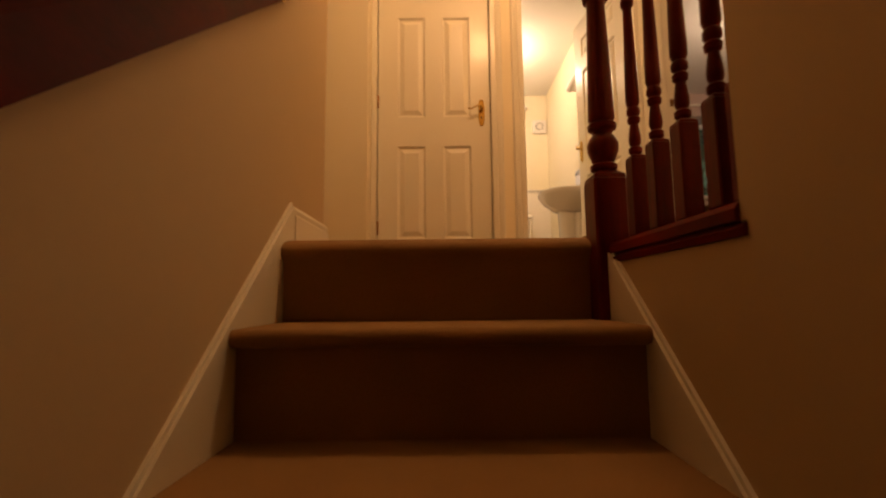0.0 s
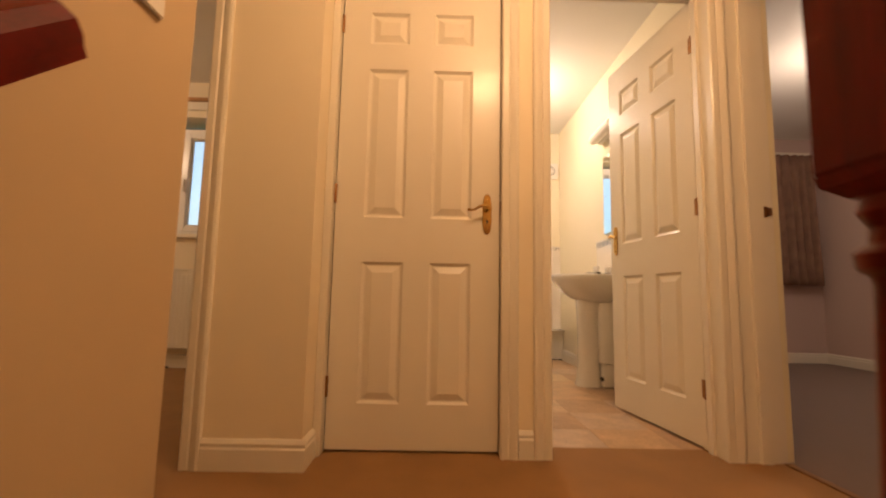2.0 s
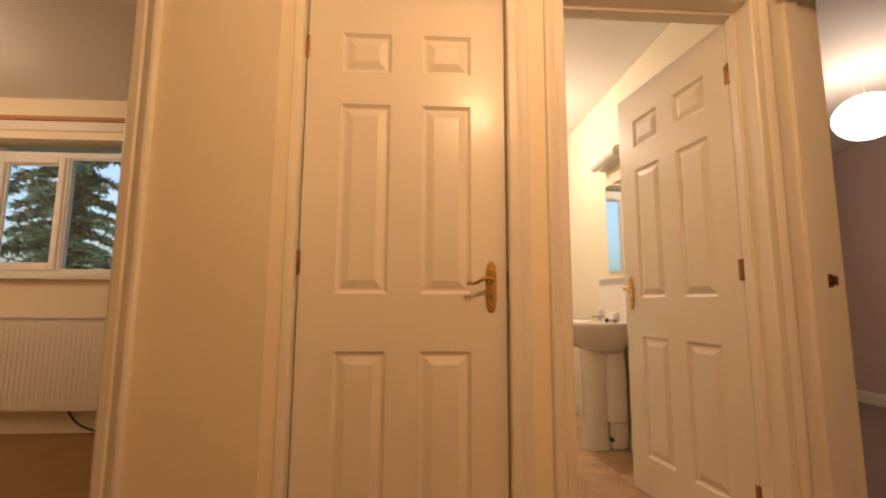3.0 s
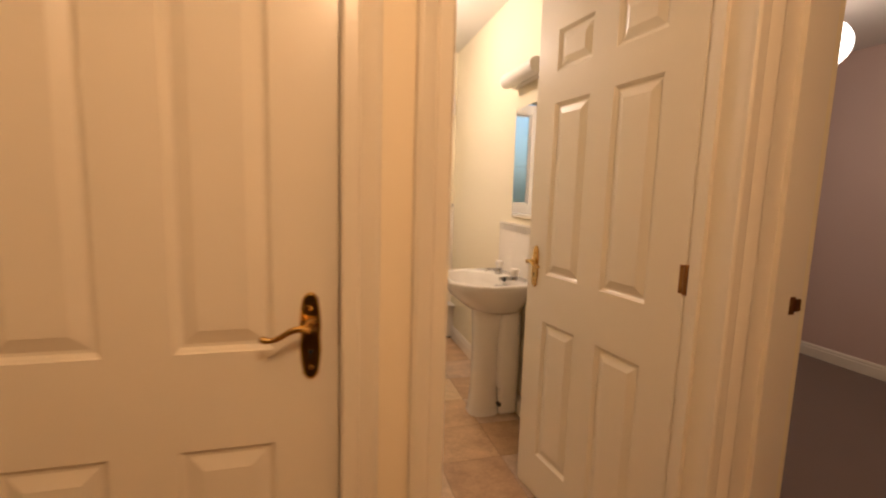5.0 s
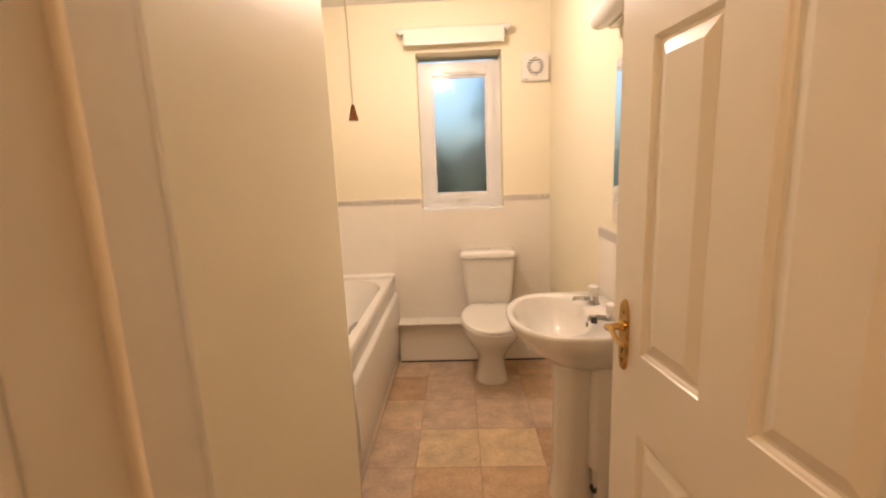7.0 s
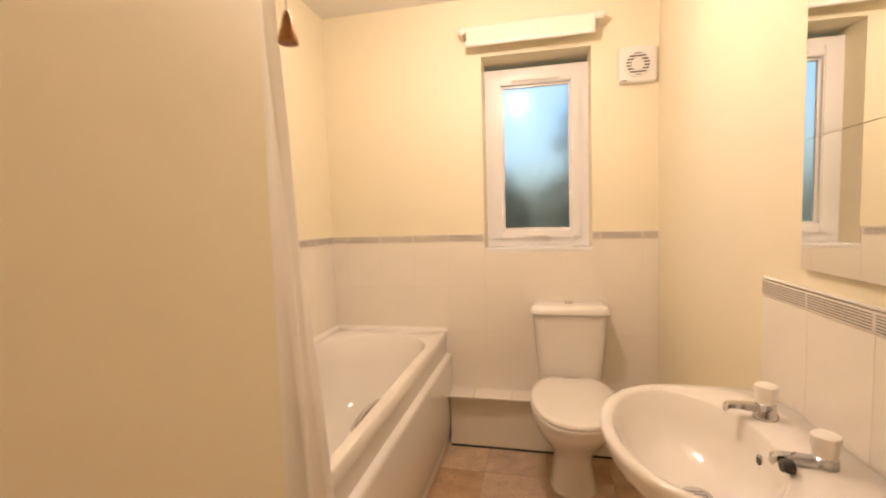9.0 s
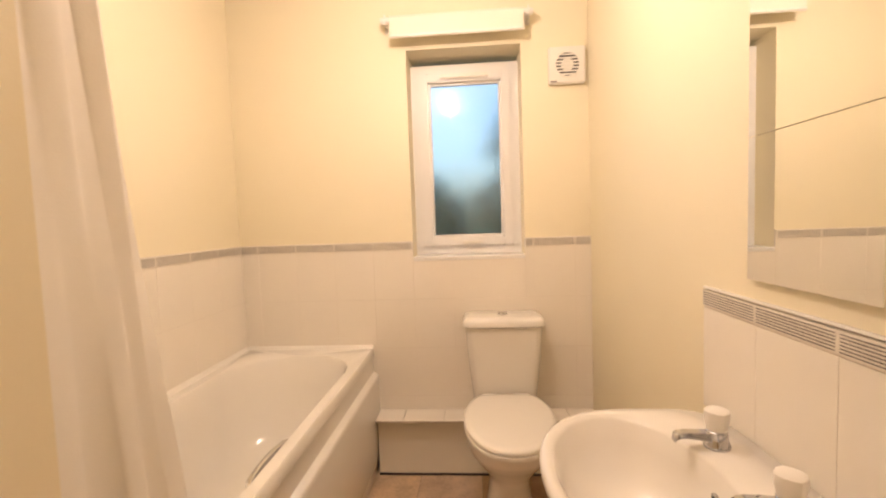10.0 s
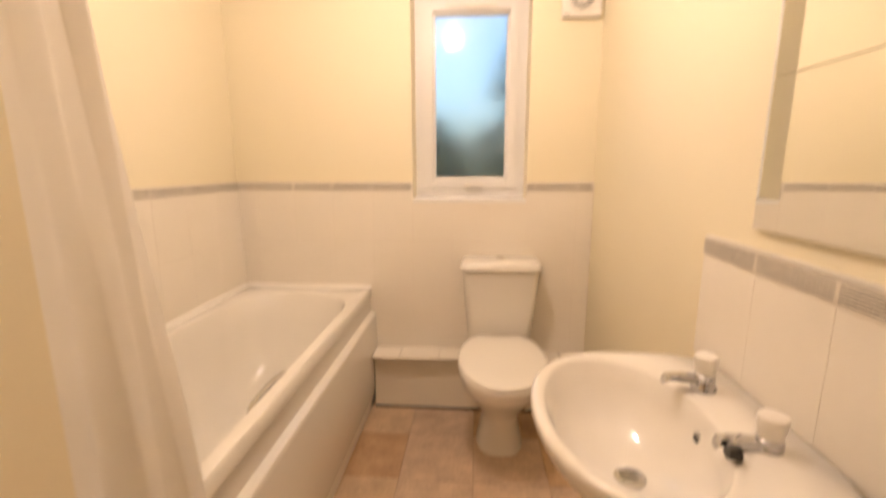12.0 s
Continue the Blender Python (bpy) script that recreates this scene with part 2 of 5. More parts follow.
def extrude(bm, profile, p0, p1, u, v):
    """A profile of (a, b) pairs, laid along u and v, drawn from p0 to p1."""
    p0, p1, u, v = Vector(p0), Vector(p1), Vector(u), Vector(v)
    return rings(bm, [[p + u * a + v * b for a, b in profile] for p in (p0, p1)])


def tube(bm, points, r, seg=8):
    pts = [Vector(p) for p in points]
    loops = []
    for i, p in enumerate(pts):
        d = (pts[min(i + 1, len(pts) - 1)] - pts[max(i - 1, 0)]).normalized()
        a = d.orthogonal().normalized() if i == 0 else (last - d * last.dot(d)).normalized()
        last = a
        b = d.cross(a)
        rr = r[i] if isinstance(r, (list, tuple)) else r
        loops.append([p + a * rr * math.cos(2 * math.pi * k / seg) + b * rr * math.sin(2 * math.pi * k / seg) for k in range(seg)])
    return rings(bm, loops)


def oval(cx, cy, z, rx, ry, seg=28, power=2.0, front=0.0):
    """A superellipse; front > 0 draws its -y end out."""
    pts = []
    for i in range(seg):
        a = 2 * math.pi * i / seg
        c, s = math.cos(a), math.sin(a)
        x = math.copysign(abs(c) ** (2 / power), c) * rx
        y = math.copysign(abs(s) ** (2 / power), s) * ry
        if s < 0:
            y *= 1 + front
        pts.append((cx + x, cy + y, z))
    return pts


def finish(name, bm, material, smooth=None):
    bmesh.ops.recalc_face_normals(bm, faces=bm.faces)
    me = bpy.data.meshes.new(name)
    bm.to_mesh(me)
    bm.free()
    for m in material if isinstance(material, (list, tuple)) else (material,):
        me.materials.append(m)
    if smooth is not None:
        me.shade_smooth()
        me.set_sharp_from_angle(angle=radians(smooth))
    return me


def structure(name, bm, material, label="", category="", smooth=None):
    return tagged(new(name, finish(name, bm, material, smooth)), label, category, "", "structure")


def thing(name, label, category, m=None, group="", kind=""):
    ob = new(name)
    ob.empty_display_size = 0.1
    ob.matrix_basis = m or Matrix()
    return tagged(ob, label, category, group, kind)


def part(name, bm, material, parent, label="", smooth=35):
    ob = new(name, finish(name, bm, material, smooth))
    ob.parent = parent
    return tagged(ob, label)


def place(name, mesh, parent, m, label=""):
    ob = new(name, mesh)
    ob.parent, ob.matrix_basis = parent, m
    return tagged(ob, label)


# ---------- setting: floors, walls, ceiling ----------
TOP = 2.40
LOW = -2.75
RISE, GOING, NOSE = 0.22, 0.245, 1.40
NY, NB = 2.788, 2.922            # landing's north wall, front and back
BY = 5.61                        # bathroom's window wall
BX0, BX1 = -0.155, 1.622         # bathroom's side walls
EX = 1.55                        # landing's east wall
LX, RX = -0.15, 0.70            # stair walls

structure("floor_landing", boxes((LX, RX, NOSE + 0.10, NB, -0.25, 0), (RX - 0.036, RX, NOSE, NOSE + 0.10, -0.25, 0), (-1.7, LX, 1.83, 2.70, -0.25, 0), (RX + 0.06, 1.68, 0.4, NB, -0.25, 0), (RX, RX + 0.06, NOSE - 0.02, NB, -0.25, 0), (-1.40, LX, 2.70, 2.80, -0.25, 0)),
          CARPET, "tan brown fitted carpet on the landing floor", "carpet")
structure("floor_bedroom", boxes((1.68, 4.55, 0.9, 5.8, -0.25, -0.002)), CARPET_DARK, "mauve brown fitted carpet on the bedroom floor", "carpet")
structure("floor_back_room", boxes((-3.9, -0.2, 2.80, 4.9, -0.25, -0.002)), CARPET, "brown fitted carpet in the back room", "carpet")
bath_floor = structure("floor_bathroom", boxes((BX0 - 0.05, 1.68, NB, 5.8, -0.25, -0.004)), VINYL_SEAM, "stone-look brown vinyl tile floor", "floor")
structure("floor_hall", boxes((-1.2, 1.9, -3.6, 1.5, LOW - 0.2, LOW)), HALL_CARPET, "carpeted floor at the foot of the stairs", "floor")
structure("ceiling", boxes((-4.0, 4.7, -3.7, 5.9, TOP, TOP + 0.15)), CEILING, "plain white painted ceiling", "ceiling")

# Stairwell walls wear the darkened cream that stands in for dimmer light.
structure("wall_stair_west", boxes((LX - 0.1, LX, -3.6, 1.83, LOW, TOP)), PAINT_DIM, "cream painted wall beside the stairs", "wall")
structure("wall_stair_east", boxes((RX, RX + 0.1, -3.6, 0.885, LOW, TOP), (RX, RX + 0.06, 0.885, NOSE - 0.02, LOW, -0.081)), PAINT_DIM, "cream painted wall beside the stairs", "wall")
structure("wall_hall_south", boxes((-1.2, 1.9, -3.7, -3.6, LOW, TOP)), PAINT_DIM, "cream painted wall", "wall")
structure("wall_under_landing", boxes((LX, RX, NOSE + 0.03, NOSE + 0.13, LOW, -0.25)), PAINT, "cream painted wall", "wall")
structure("wall_landing_south", boxes((RX + 0.1, EX, 0.3, 0.4, -0.25, TOP), (-1.7, LX - 0.1, 1.73, 1.83, -0.25, TOP), (-1.8, -1.7, 1.73, 2.64, -0.25, TOP)), PAINT, "cream painted landing wall", "wall")
structure("wall_landing_north", boxes((-0.535, -0.138, 2.64, 2.74, 0, TOP), (-1.8, -1.33, 2.64, 2.74, 0, TOP), (-1.33, -0.535, 2.64, 2.74, 2.0, TOP)), PAINT, "cream painted landing wall with a doorway", "wall")
structure("wall_cupboard_west", boxes((-0.238, -0.138, 2.74, 3.705, 0, TOP)), PAINT, "cream painted wall", "wall")
structure("wall_bathroom_south", boxes((-0.138, -0.128, NY, NB, 0, TOP), (0.598, 0.758, NY, NB, 0, TOP), (1.478, BX1, NY, NB, 0, TOP), (-0.128, 0.598, NY, NB, 2.012, TOP), (0.758, 1.478, NY, NB, 2.012, TOP)),
          PAINT, "cream painted wall with two doorways", "wall")
structure("wall_cupboard_east", boxes((0.562, 0.662, NB, 3.805, 0, TOP)), PAINT_BATH, "pale yellow painted bathroom wall", "wall")
structure("wall_cupboard_north", boxes((BX0, 0.562, 3.705, 3.805, 0, TOP)), PAINT_BATH, "pale yellow painted bathroom wall", "wall")
structure("wall_bathroom_west", boxes((BX0 - 0.1, BX0, 3.705, BY, 0, TOP)), PAINT_BATH, "pale yellow painted bathroom wall", "wall")
WX0, WX1, WZ0, WZ1 = 0.747, 1.304, 1.067, 2.094
structure("wall_bathroom_north", boxes((BX0 - 0.1, WX0, BY, BY + 0.25, 0, TOP), (WX1, BX1 + 0.02, BY, BY + 0.25, 0, TOP), (WX0, WX1, BY, BY + 0.25, 0, WZ0), (WX0, WX1, BY, BY + 0.25, WZ1, TOP)),
          PAINT_BATH, "pale yellow painted wall with a deep window reveal", "wall")
D0, D1 = 2.03, NY               # bedroom doorway
structure("wall_bathroom_east", boxes((BX1, BX1 + 0.1, NY, BY, 0, TOP)), PAINT_BATH, "pale yellow painted bathroom wall", "wall")
structure("wall_landing_east", boxes((EX, EX + 0.12, 0.3, D0, -0.25, TOP), (EX, EX + 0.12, D0, D1, 2.0, TOP)), PAINT, "cream painted landing wall with a doorway", "wall")
RW0, RW1, RWZ0, RWZ1 = 2.45, 3.78, 1.03, 2.10
structure("wall_bedroom_north", boxes((BX1 + 0.1, RW0, BY, BY + 0.25, 0, TOP), (RW1, 4.55, BY, BY + 0.25, 0, TOP), (RW0, RW1, BY, BY + 0.25, 0, RWZ0), (RW0, RW1, BY, BY + 0.25, RWZ1, TOP)), PAINT_PALE, "pale painted bedroom wall with a window", "wall")
structure("wall_bedroom_east", boxes((4.42, 4.55, 0.9, BY, 0, TOP)), PAINT_PALE, "pale painted bedroom wall", "wall")
structure("wall_bedroom_south", boxes((BX1 + 0.1, 4.55, 0.8, 0.9, 0, TOP)), PAINT_PALE, "pale painted bedroom wall", "wall")
LYF = 4.66
LW0, LW1, LWZ0, LWZ1 = -2.95, -1.42, 1.06, 2.09
structure("wall_back_room_north", boxes((-3.9, LW0, LYF, LYF + 0.25, 0, TOP), (LW1, -0.238, LYF, LYF + 0.25, 0, TOP), (LW0, LW1, LYF, LYF + 0.25, 0, LWZ0), (LW0, LW1, LYF, LYF + 0.25, LWZ1, TOP)), PAINT, "cream painted wall with a window", "wall")
structure("wall_back_room_sides", boxes((-4.0, -3.9, 2.64, LYF, 0, TOP), (-3.9, -1.8, 2.64, 2.74, 0, TOP), (-0.248, -0.238, 2.74, LYF, 0, TOP)), PAINT, "cream painted wall", "wall")
structure("outer_wall", boxes((-4.2, 4.75, 5.87, 5.90, LOW - 1.0, -0.25), (-4.2, -4.1, -3.7, 4.9, LOW, TOP)), BRICK_FAR, "brick outer wall of the house", "wall")

# skirting, stringers and door casings
SKIRT = ((0, 0), (0, 0.016), (0.072, 0.016), (0.078, 0.011), (0.090, 0.013), (0.103, 0.005), (0.105, 0))
CASING = ((0, 0), (0, 0.010), (0.006, 0.014), (0.028, 0.014), (0.034, 0.010), (0.046, 0.016), (0.060, 0.019), (0.068, 0.016), (0.07, 0.010), (0.07, 0))


def skirting(name, *runs):
    """Runs of (start, end, outward)."""
    bm = bmesh.new()
    for a, b, out in runs:
        extrude(bm, SKIRT, (*a, 0), (*b, 0), (0, 0, 1), (*out, 0))
    return structure(name, bm, GLOSS, "white gloss skirting board", "skirting", 30)


skirting("baseboard", ((LX, 1.497), (LX, 1.846), (1, 0)), ((LX + 0.0, 1.83), (-1.6, 1.83), (0, 1)),
         ((-0.485, 2.64), (-0.122, 2.64), (0, -1)), ((-0.138, 2.64), (-0.138, NY - 0.017), (1, 0)),
         ((0.649, NY), (0.707, NY), (0, -1)),
         ((EX, 0.4), (EX, D0 - 0.08), (-1, 0)))
skirting("baseboard_bedroom", ((BX1 + 0.1, BY), (4.42, BY), (0, -1)), ((4.42, 0.9), (4.42, BY), (-1, 0)), ((-3.9, LYF), (-0.248, LYF), (0, -1)))
skirting("baseboard_bathroom", ((BX1, NB), (BX1, BY), (-1, 0)), ((0.662, NB), (0.662, 3.805), (1, 0)))


def stringer(name, x0, x1, y_ref, z_ref, slope_, y_top):
    def line(y):
        return z_ref + slope_ * (y - y_ref)
    loop = [(-2.0, line(-2.0)), (y_top, line(y_top)), (y_top + 0.010, line(y_top)), (y_top + 0.010, -0.3), (-2.0, line(-2.0) - 0.5)]
    bm = bmesh.new()
    rings(bm, [[(x, y, z) for y, z in loop] for x in (x0, x1)])
    lip = [(-2.0, line(-2.0)), (y_top, line(y_top)), (y_top, line(y_top) + 0.012), (-2.0, line(-2.0) + 0.012)]
    w = 0.006 if x1 > x0 else -0.006
    rings(bm, [[(x, y, z) for y, z in lip] for x in (x0, x1 - w)])
    return structure(name, bm, GLOSS, "white gloss stair stringer board", "stringer", 30)


stringer("trim_stringer_west", LX, LX + 0.013, 1.224, -0.138, 0.897, 1.487)
stringer("trim_stringer_east", RX, RX - 0.013, 1.347, -0.058, 0.86, 1.36)


def casing(bm, axis, face, out, a0, a1, head):
    """Casing round an opening a0..a1 on the plane face; axis is the way along the wall."""
    u = Vector((1, 0, 0)) if axis == "x" else Vector((0, 1, 0))
    v = Vector((0, out, 0)) if axis == "x" else Vector((out, 0, 0))
    at = (lambda a, z: (a, face, z)) if axis == "x" else (lambda a, z: (face, a, z))
    extrude(bm, CASING, at(a0, 0), at(a0, head + 0.068), -u, v)
    extrude(bm, CASING, at(a1, 0), at(a1, head + 0.068), u, v)
    extrude(bm, CASING, at(a0 + 0.0005, head), at(a1 - 0.0005, head), (0, 0, 1), v)


def lining(bm, axis, f0, f1, a0, a1, head, stop=None, t=0.02):
    """Lining inside an opening through a wall f0..f1, with a stop bead."""
    def b(p0, p1, q0, q1, z0, z1):
        box(bm, *((p0, p1, q0, q1) if axis == "x" else (q0, q1, p0, p1)), z0, z1)
    b(a0, a0 + t, f0, f1, 0, head)
    b(a1 - t, a1, f0, f1, 0, head)
    b(a0 + t, a1 - t, f0, f1, head - t, head)
    if stop:
        s0, s1 = stop
        b(a0 + t, a0 + t + 0.012, s0, s1, 0, head - t)
        b(a1 - t - 0.012, a1 - t, s0, s1, 0, head - t)
        b(a0 + t + 0.012, a1 - t - 0.012, s0, s1, head - t - 0.012, head - t)


def door_frame(name, axis, f0, f1, a0, a1, head, stop=None, both=True, label="white gloss door casing and lining"):
    t = thing(name, label, "door frame", kind="structure")
    bm = bmesh.new()
    lining(bm, axis, f0 - 0.001, f1 + 0.001, a0, a1, head, stop)
    part("lining", bm, GLOSS, t)
    bm = bmesh.new()
    casing(bm, axis, f0, -1, a0 + 0.020, a1 - 0.020, head - 0.012)
    if both:
        casing(bm, axis, f1, 1, a0 + 0.020, a1 - 0.020, head - 0.012)
    part("casing", bm, GLOSS, t, smooth=30)
    return t


bath_frame = door_frame("door_frame_bathroom", "x", NY, NB, 0.758, 1.478, 2.012, (NY + 0.062, NY + 0.096))
bed_frame = thing("door_frame_bedroom", "white gloss bedroom door casing and lining", "door frame", kind="structure")
bm = boxes((EX - 0.018, EX + 0.138, D1 - 0.012, D1, 0, 2.0), (EX - 0.001, EX + 0.121, D0, D0 + 0.02, 0, 2.0), (EX - 0.001, EX + 0.121, D0 + 0.02, D1 - 0.012, 1.98, 2.0), (EX + 0.03, EX + 0.075, D1 - 0.026, D1 - 0.012, 0, 1.98), (EX + 0.03, EX + 0.075, D0 + 0.02, D0 + 0.034, 0, 1.98))
part("lining", bm, GLOSS, bed_frame)
bm = bmesh.new()
for face, out in ((EX, -1), (EX + 0.12, 1)):
    extrude(bm, CASING, (face, D0 + 0.02, 0), (face, D0 + 0.02, 2.05), (0, -1, 0), (out, 0, 0))
    extrude(bm, CASING, (face, D0 + 0.0205, 1.985), (face, D1 - 0.0125, 1.985), (0, 0, 1), (out, 0, 0))
part("casing", bm, GLOSS, bed_frame, smooth=30)
door_frame("door_frame_back_room", "x", 2.64, 2.74, -1.33, -0.535, 2.0, (2.67, 2.70))
t = thing("door_frame_cupboard", "white gloss cupboard door casing and lining", "door frame", kind="structure")
bm = bmesh.new()
lining(bm, "x", NY - 0.001, NB, -0.130, 0.600, 2.012, (NY + 0.080, NY + 0.105))
part("lining", bm, GLOSS, t)
bm = bmesh.new()
extrude(bm, CASING, (0.578, NY, 0), (0.578, NY, 2.066), (1, 0, 0), (0, -1, 0))
extrude(bm, CASING, (-0.108, NY, 1.998), (0.577, NY, 1.998), (0, 0, 1), (0, -1, 0))
box(bm, -0.1375, -0.1085, NY - 0.016, NY, 0, 2.066, 0.003)
part("casing", bm, GLOSS, t, smooth=30)
part("strike_plate", boxes((0.5785, 0.5808, NY + 0.026, NY + 0.0395, 0.955, 1.010)), BRASS_OLD, t, "tarnished brass strike plate")
bm = boxes((EX + 0.100, EX + 0.116, D1 - 0.0140, D1 - 0.0125, 0.960, 1.005))
strike = part("strike_plate", bm, BRASS_OLD, bed_frame, "tarnished brass strike plate")
part("latch_bolt", boxes((EX + 0.112, EX + 0.134, D1 - 0.017, D1 - 0.0125, 0.968, 1.0), bevel=0.003), BRASS_OLD, strike)
structure("trim_threshold", boxes((1.665, 1.695, D0 + 0.02, D1 - 0.02, -0.002, 0.004), bevel=0.002), BRASS_OLD, "metal carpet strip in the bedroom doorway", "threshold")


# ---------- stairs ----------
stairs = thing("staircase", "straight staircase fitted with tan carpet, rounded nosings", "stairs", kind="structure")
prof = []
for i in range(7):
    a = math.pi * i / 6
    prof.append((-0.020 + -0.018 * math.sin(a), -0.018 + 0.018 * math.cos(a)))
step_profile = [(GOING, 0.0)] + prof + [(-0.004, -0.040), (0.0, -RISE - 0.01), (GOING, -RISE - 0.01)]
bm = bmesh.new()
rings(bm, [[(x, y, z) for y, z in step_profile] for x in (LX + 0.0135, RX - 0.0135)])
step_mesh = finish("tread", bm, CARPET, 40)
for k in range(1, 12):
    place("tread", step_mesh, stairs, pose(0, NOSE + 0.02 - GOING * k, -RISE * k))
roll = [(0.10, 0.0), (0.075, -0.001), (0.050, -0.004), (0.028, -0.009), (0.010, -0.017), (-0.003, -0.028), (-0.006, -0.040), (0.0, -0.052), (0.014, -0.066), (0.020, -RISE - 0.01), (0.10, -RISE - 0.01)]
bm = bmesh.new()
rings(bm, [[(x, y, z) for y, z in roll] for x in (LX + 0.0135, RX - 0.036)])
place("landing_nosing", finish("landing_nosing", bm, CARPET, 60), stairs, pose(0, NOSE, 0))


# ---------- balustrade ----------
def square(cx, cy, z, h):
    return [(cx - h, cy - h, z), (cx + h, cy - h, z), (cx + h, cy + h, z), (cx - h, cy + h, z)]


def spindle(bm, h, z0, z1, z2, z3, profile, seg=16):
    """A post with square ends z0..z1 and z2..z3 and a turned middle of (z, r)."""
    c = 0.12 * h
    box(bm, -h, h, -h, h, z0, z1 - h * 0.5, c, 1)
    box(bm, -h, h, -h, h, z2 + h * 0.5, z3, c, 1)
    rings(bm, [square(0, 0, z1 - h * 0.55, h * 0.95), square(0, 0, z1 - h * 0.3, h * 0.9), square(0, 0, z1, h * 0.55)])
    rings(bm, [square(0, 0, z2, h * 0.55), square(0, 0, z2 + h * 0.3, h * 0.9), square(0, 0, z2 + h * 0.55, h * 0.95)])
    lathe(bm, [(r, z) for z, r in profile], seg=seg)
    return bm


def turned(z0, z1, r):
    """Vase and ring at the foot, tapered shaft, ring and neck at the top."""
    H = z1 - z0
    rows = ((0, .62), (.012, .80), (.03, .82), (.042, .62), (.06, .72), (.10, .92), (.135, .95), (.165, .80), (.185, .58), (.20, .62), (.212, .85), (.232, .88), (.246, .66),
            (.262, .80), (.30, .80), (.60, .68), (.86, .56), (.875, .60), (.885, .80), (.91, .84), (.925, .60), (.95, .56), (.975, .74), (1.0, .66))
    return [(z0 + H * a, r * b) for a, b in rows]


def turned_thin(z0, z1, r):
    H = z1 - z0
    rows = ((0, .55), (.012, .80), (.032, .82), (.044, .56), (.062, .72), (.085, .74), (.13, .60), (.155, .50), (.165, .74), (.185, .80), (.197, .60), (.21, .82), (.232, .82), (.245, .66),
            (.27, .86), (.34, .84), (.55, .70), (.76, .55), (.775, .60), (.787, .82), (.812, .84), (.826, .56), (.90, .50), (.945, .52), (.96, .80), (.985, .80), (1.0, .6))
    return [(z0 + H * a, r * b) for a, b in rows]


bal = thing("balustrade", "dark red mahogany balustrade with turned newel and spindles", "banister", pose(0.691, 0, 0))
h = 0.042
bm = bmesh.new()
spindle(bm, h, -RISE - 0.02, 0.16, 0.705, 1.02, turned(0.16, 0.705, h), 24)
ob = part("newel_post", bm, MAHOGANY, bal, "turned mahogany newel post")
ob.location = (0.014, 1.393, 0)
bm = bmesh.new()
box(bm, -0.055, 0.055, 0.062 - 0.117, 0.055, 1.02, 1.035, 0.004)
lathe(bm, ((0.02, 1.03), (0.03, 1.045), (0.05, 1.065), (0.054, 1.09), (0.045, 1.115), (0.02, 1.128)), seg=24)
ob = part("newel_cap", bm, MAHOGANY, bal)
ob.location = (0.014, 1.393, 0)
bm = bmesh.new()
extrude(bm, ((-0.034, -0.030), (-0.034, -0.012), (-0.026, -0.002), (-0.018, 0.0), (0.018, 0.0), (0.026, -0.002), (0.034, -0.012), (0.034, -0.030)), (0.035, 0.885, -0.028), (0.035, 1.352, -0.028), (1, 0, 0), (0, 0, 1))
part("base_rail", bm, MAHOGANY_RAIL, bal)
bm = bmesh.new()
extrude(bm, ((-0.032, -0.022), (-0.034, -0.010), (-0.026, -0.003), (-0.026, 0.0), (0.026, 0.0), (0.026, -0.022)), (0.035, 0.872, -0.0585), (0.035, 1.352, -0.0585), (1, 0, 0), (0, 0, 1))
part("base_moulding", bm, MAHOGANY_RAIL, bal)
bm = bmesh.new()
RAILP = ((-0.024, 0), (-0.026, 0.012), (-0.03, 0.022), (-0.03, 0.038), (-0.02, 0.052), (0, 0.057), (0.02, 0.052), (0.03, 0.038), (0.03, 0.022), (0.026, 0.012), (0.024, 0))
extrude(bm, RAILP, (0.030, 0.885, 0.885), (0.030, 1.352, 0.885), (1, 0, 0), (0, 0, 1))
part("handrail", bm, MAHOGANY_RAIL, bal)
h = 0.0180
bm = bmesh.new()
spindle(bm, h, -0.028, 0.157, 0.62, 0.886, turned_thin(0.157, 0.62, h), 14)
mesh = finish("spindle", bm, MAHOGANY, 35)
for y in (0.948, 1.047, 1.146, 1.245):
    place("spindle", mesh, bal, pose(0.032, y, 0))
bm = bmesh.new()
spindle(bm, h, -0.028, 0.157, 0.62, 0.886, turned_thin(0.157, 0.62, h), 14)
bmesh.ops.bisect_plane(bm, geom=bm.verts[:] + bm.edges[:] + bm.faces[:], plane_co=(0, 0, 0), plane_no=(0, -1, 0), clear_outer=True)
place("half_spindle", finish("half_spindle", bm, MAHOGANY, 35), bal, pose(0.032, 0.887, 0), "half spindle fixed to the wall end")

# wall handrail on a backing board
rail = thing("wall_handrail", "mahogany stair handrail on brass brackets and a backing board", "handrail", pose(LX, 0, 0))
SL = 0.89
bm = bmesh.new()


def slope(y, z15):
    return z15 + SL * (y - 1.416)


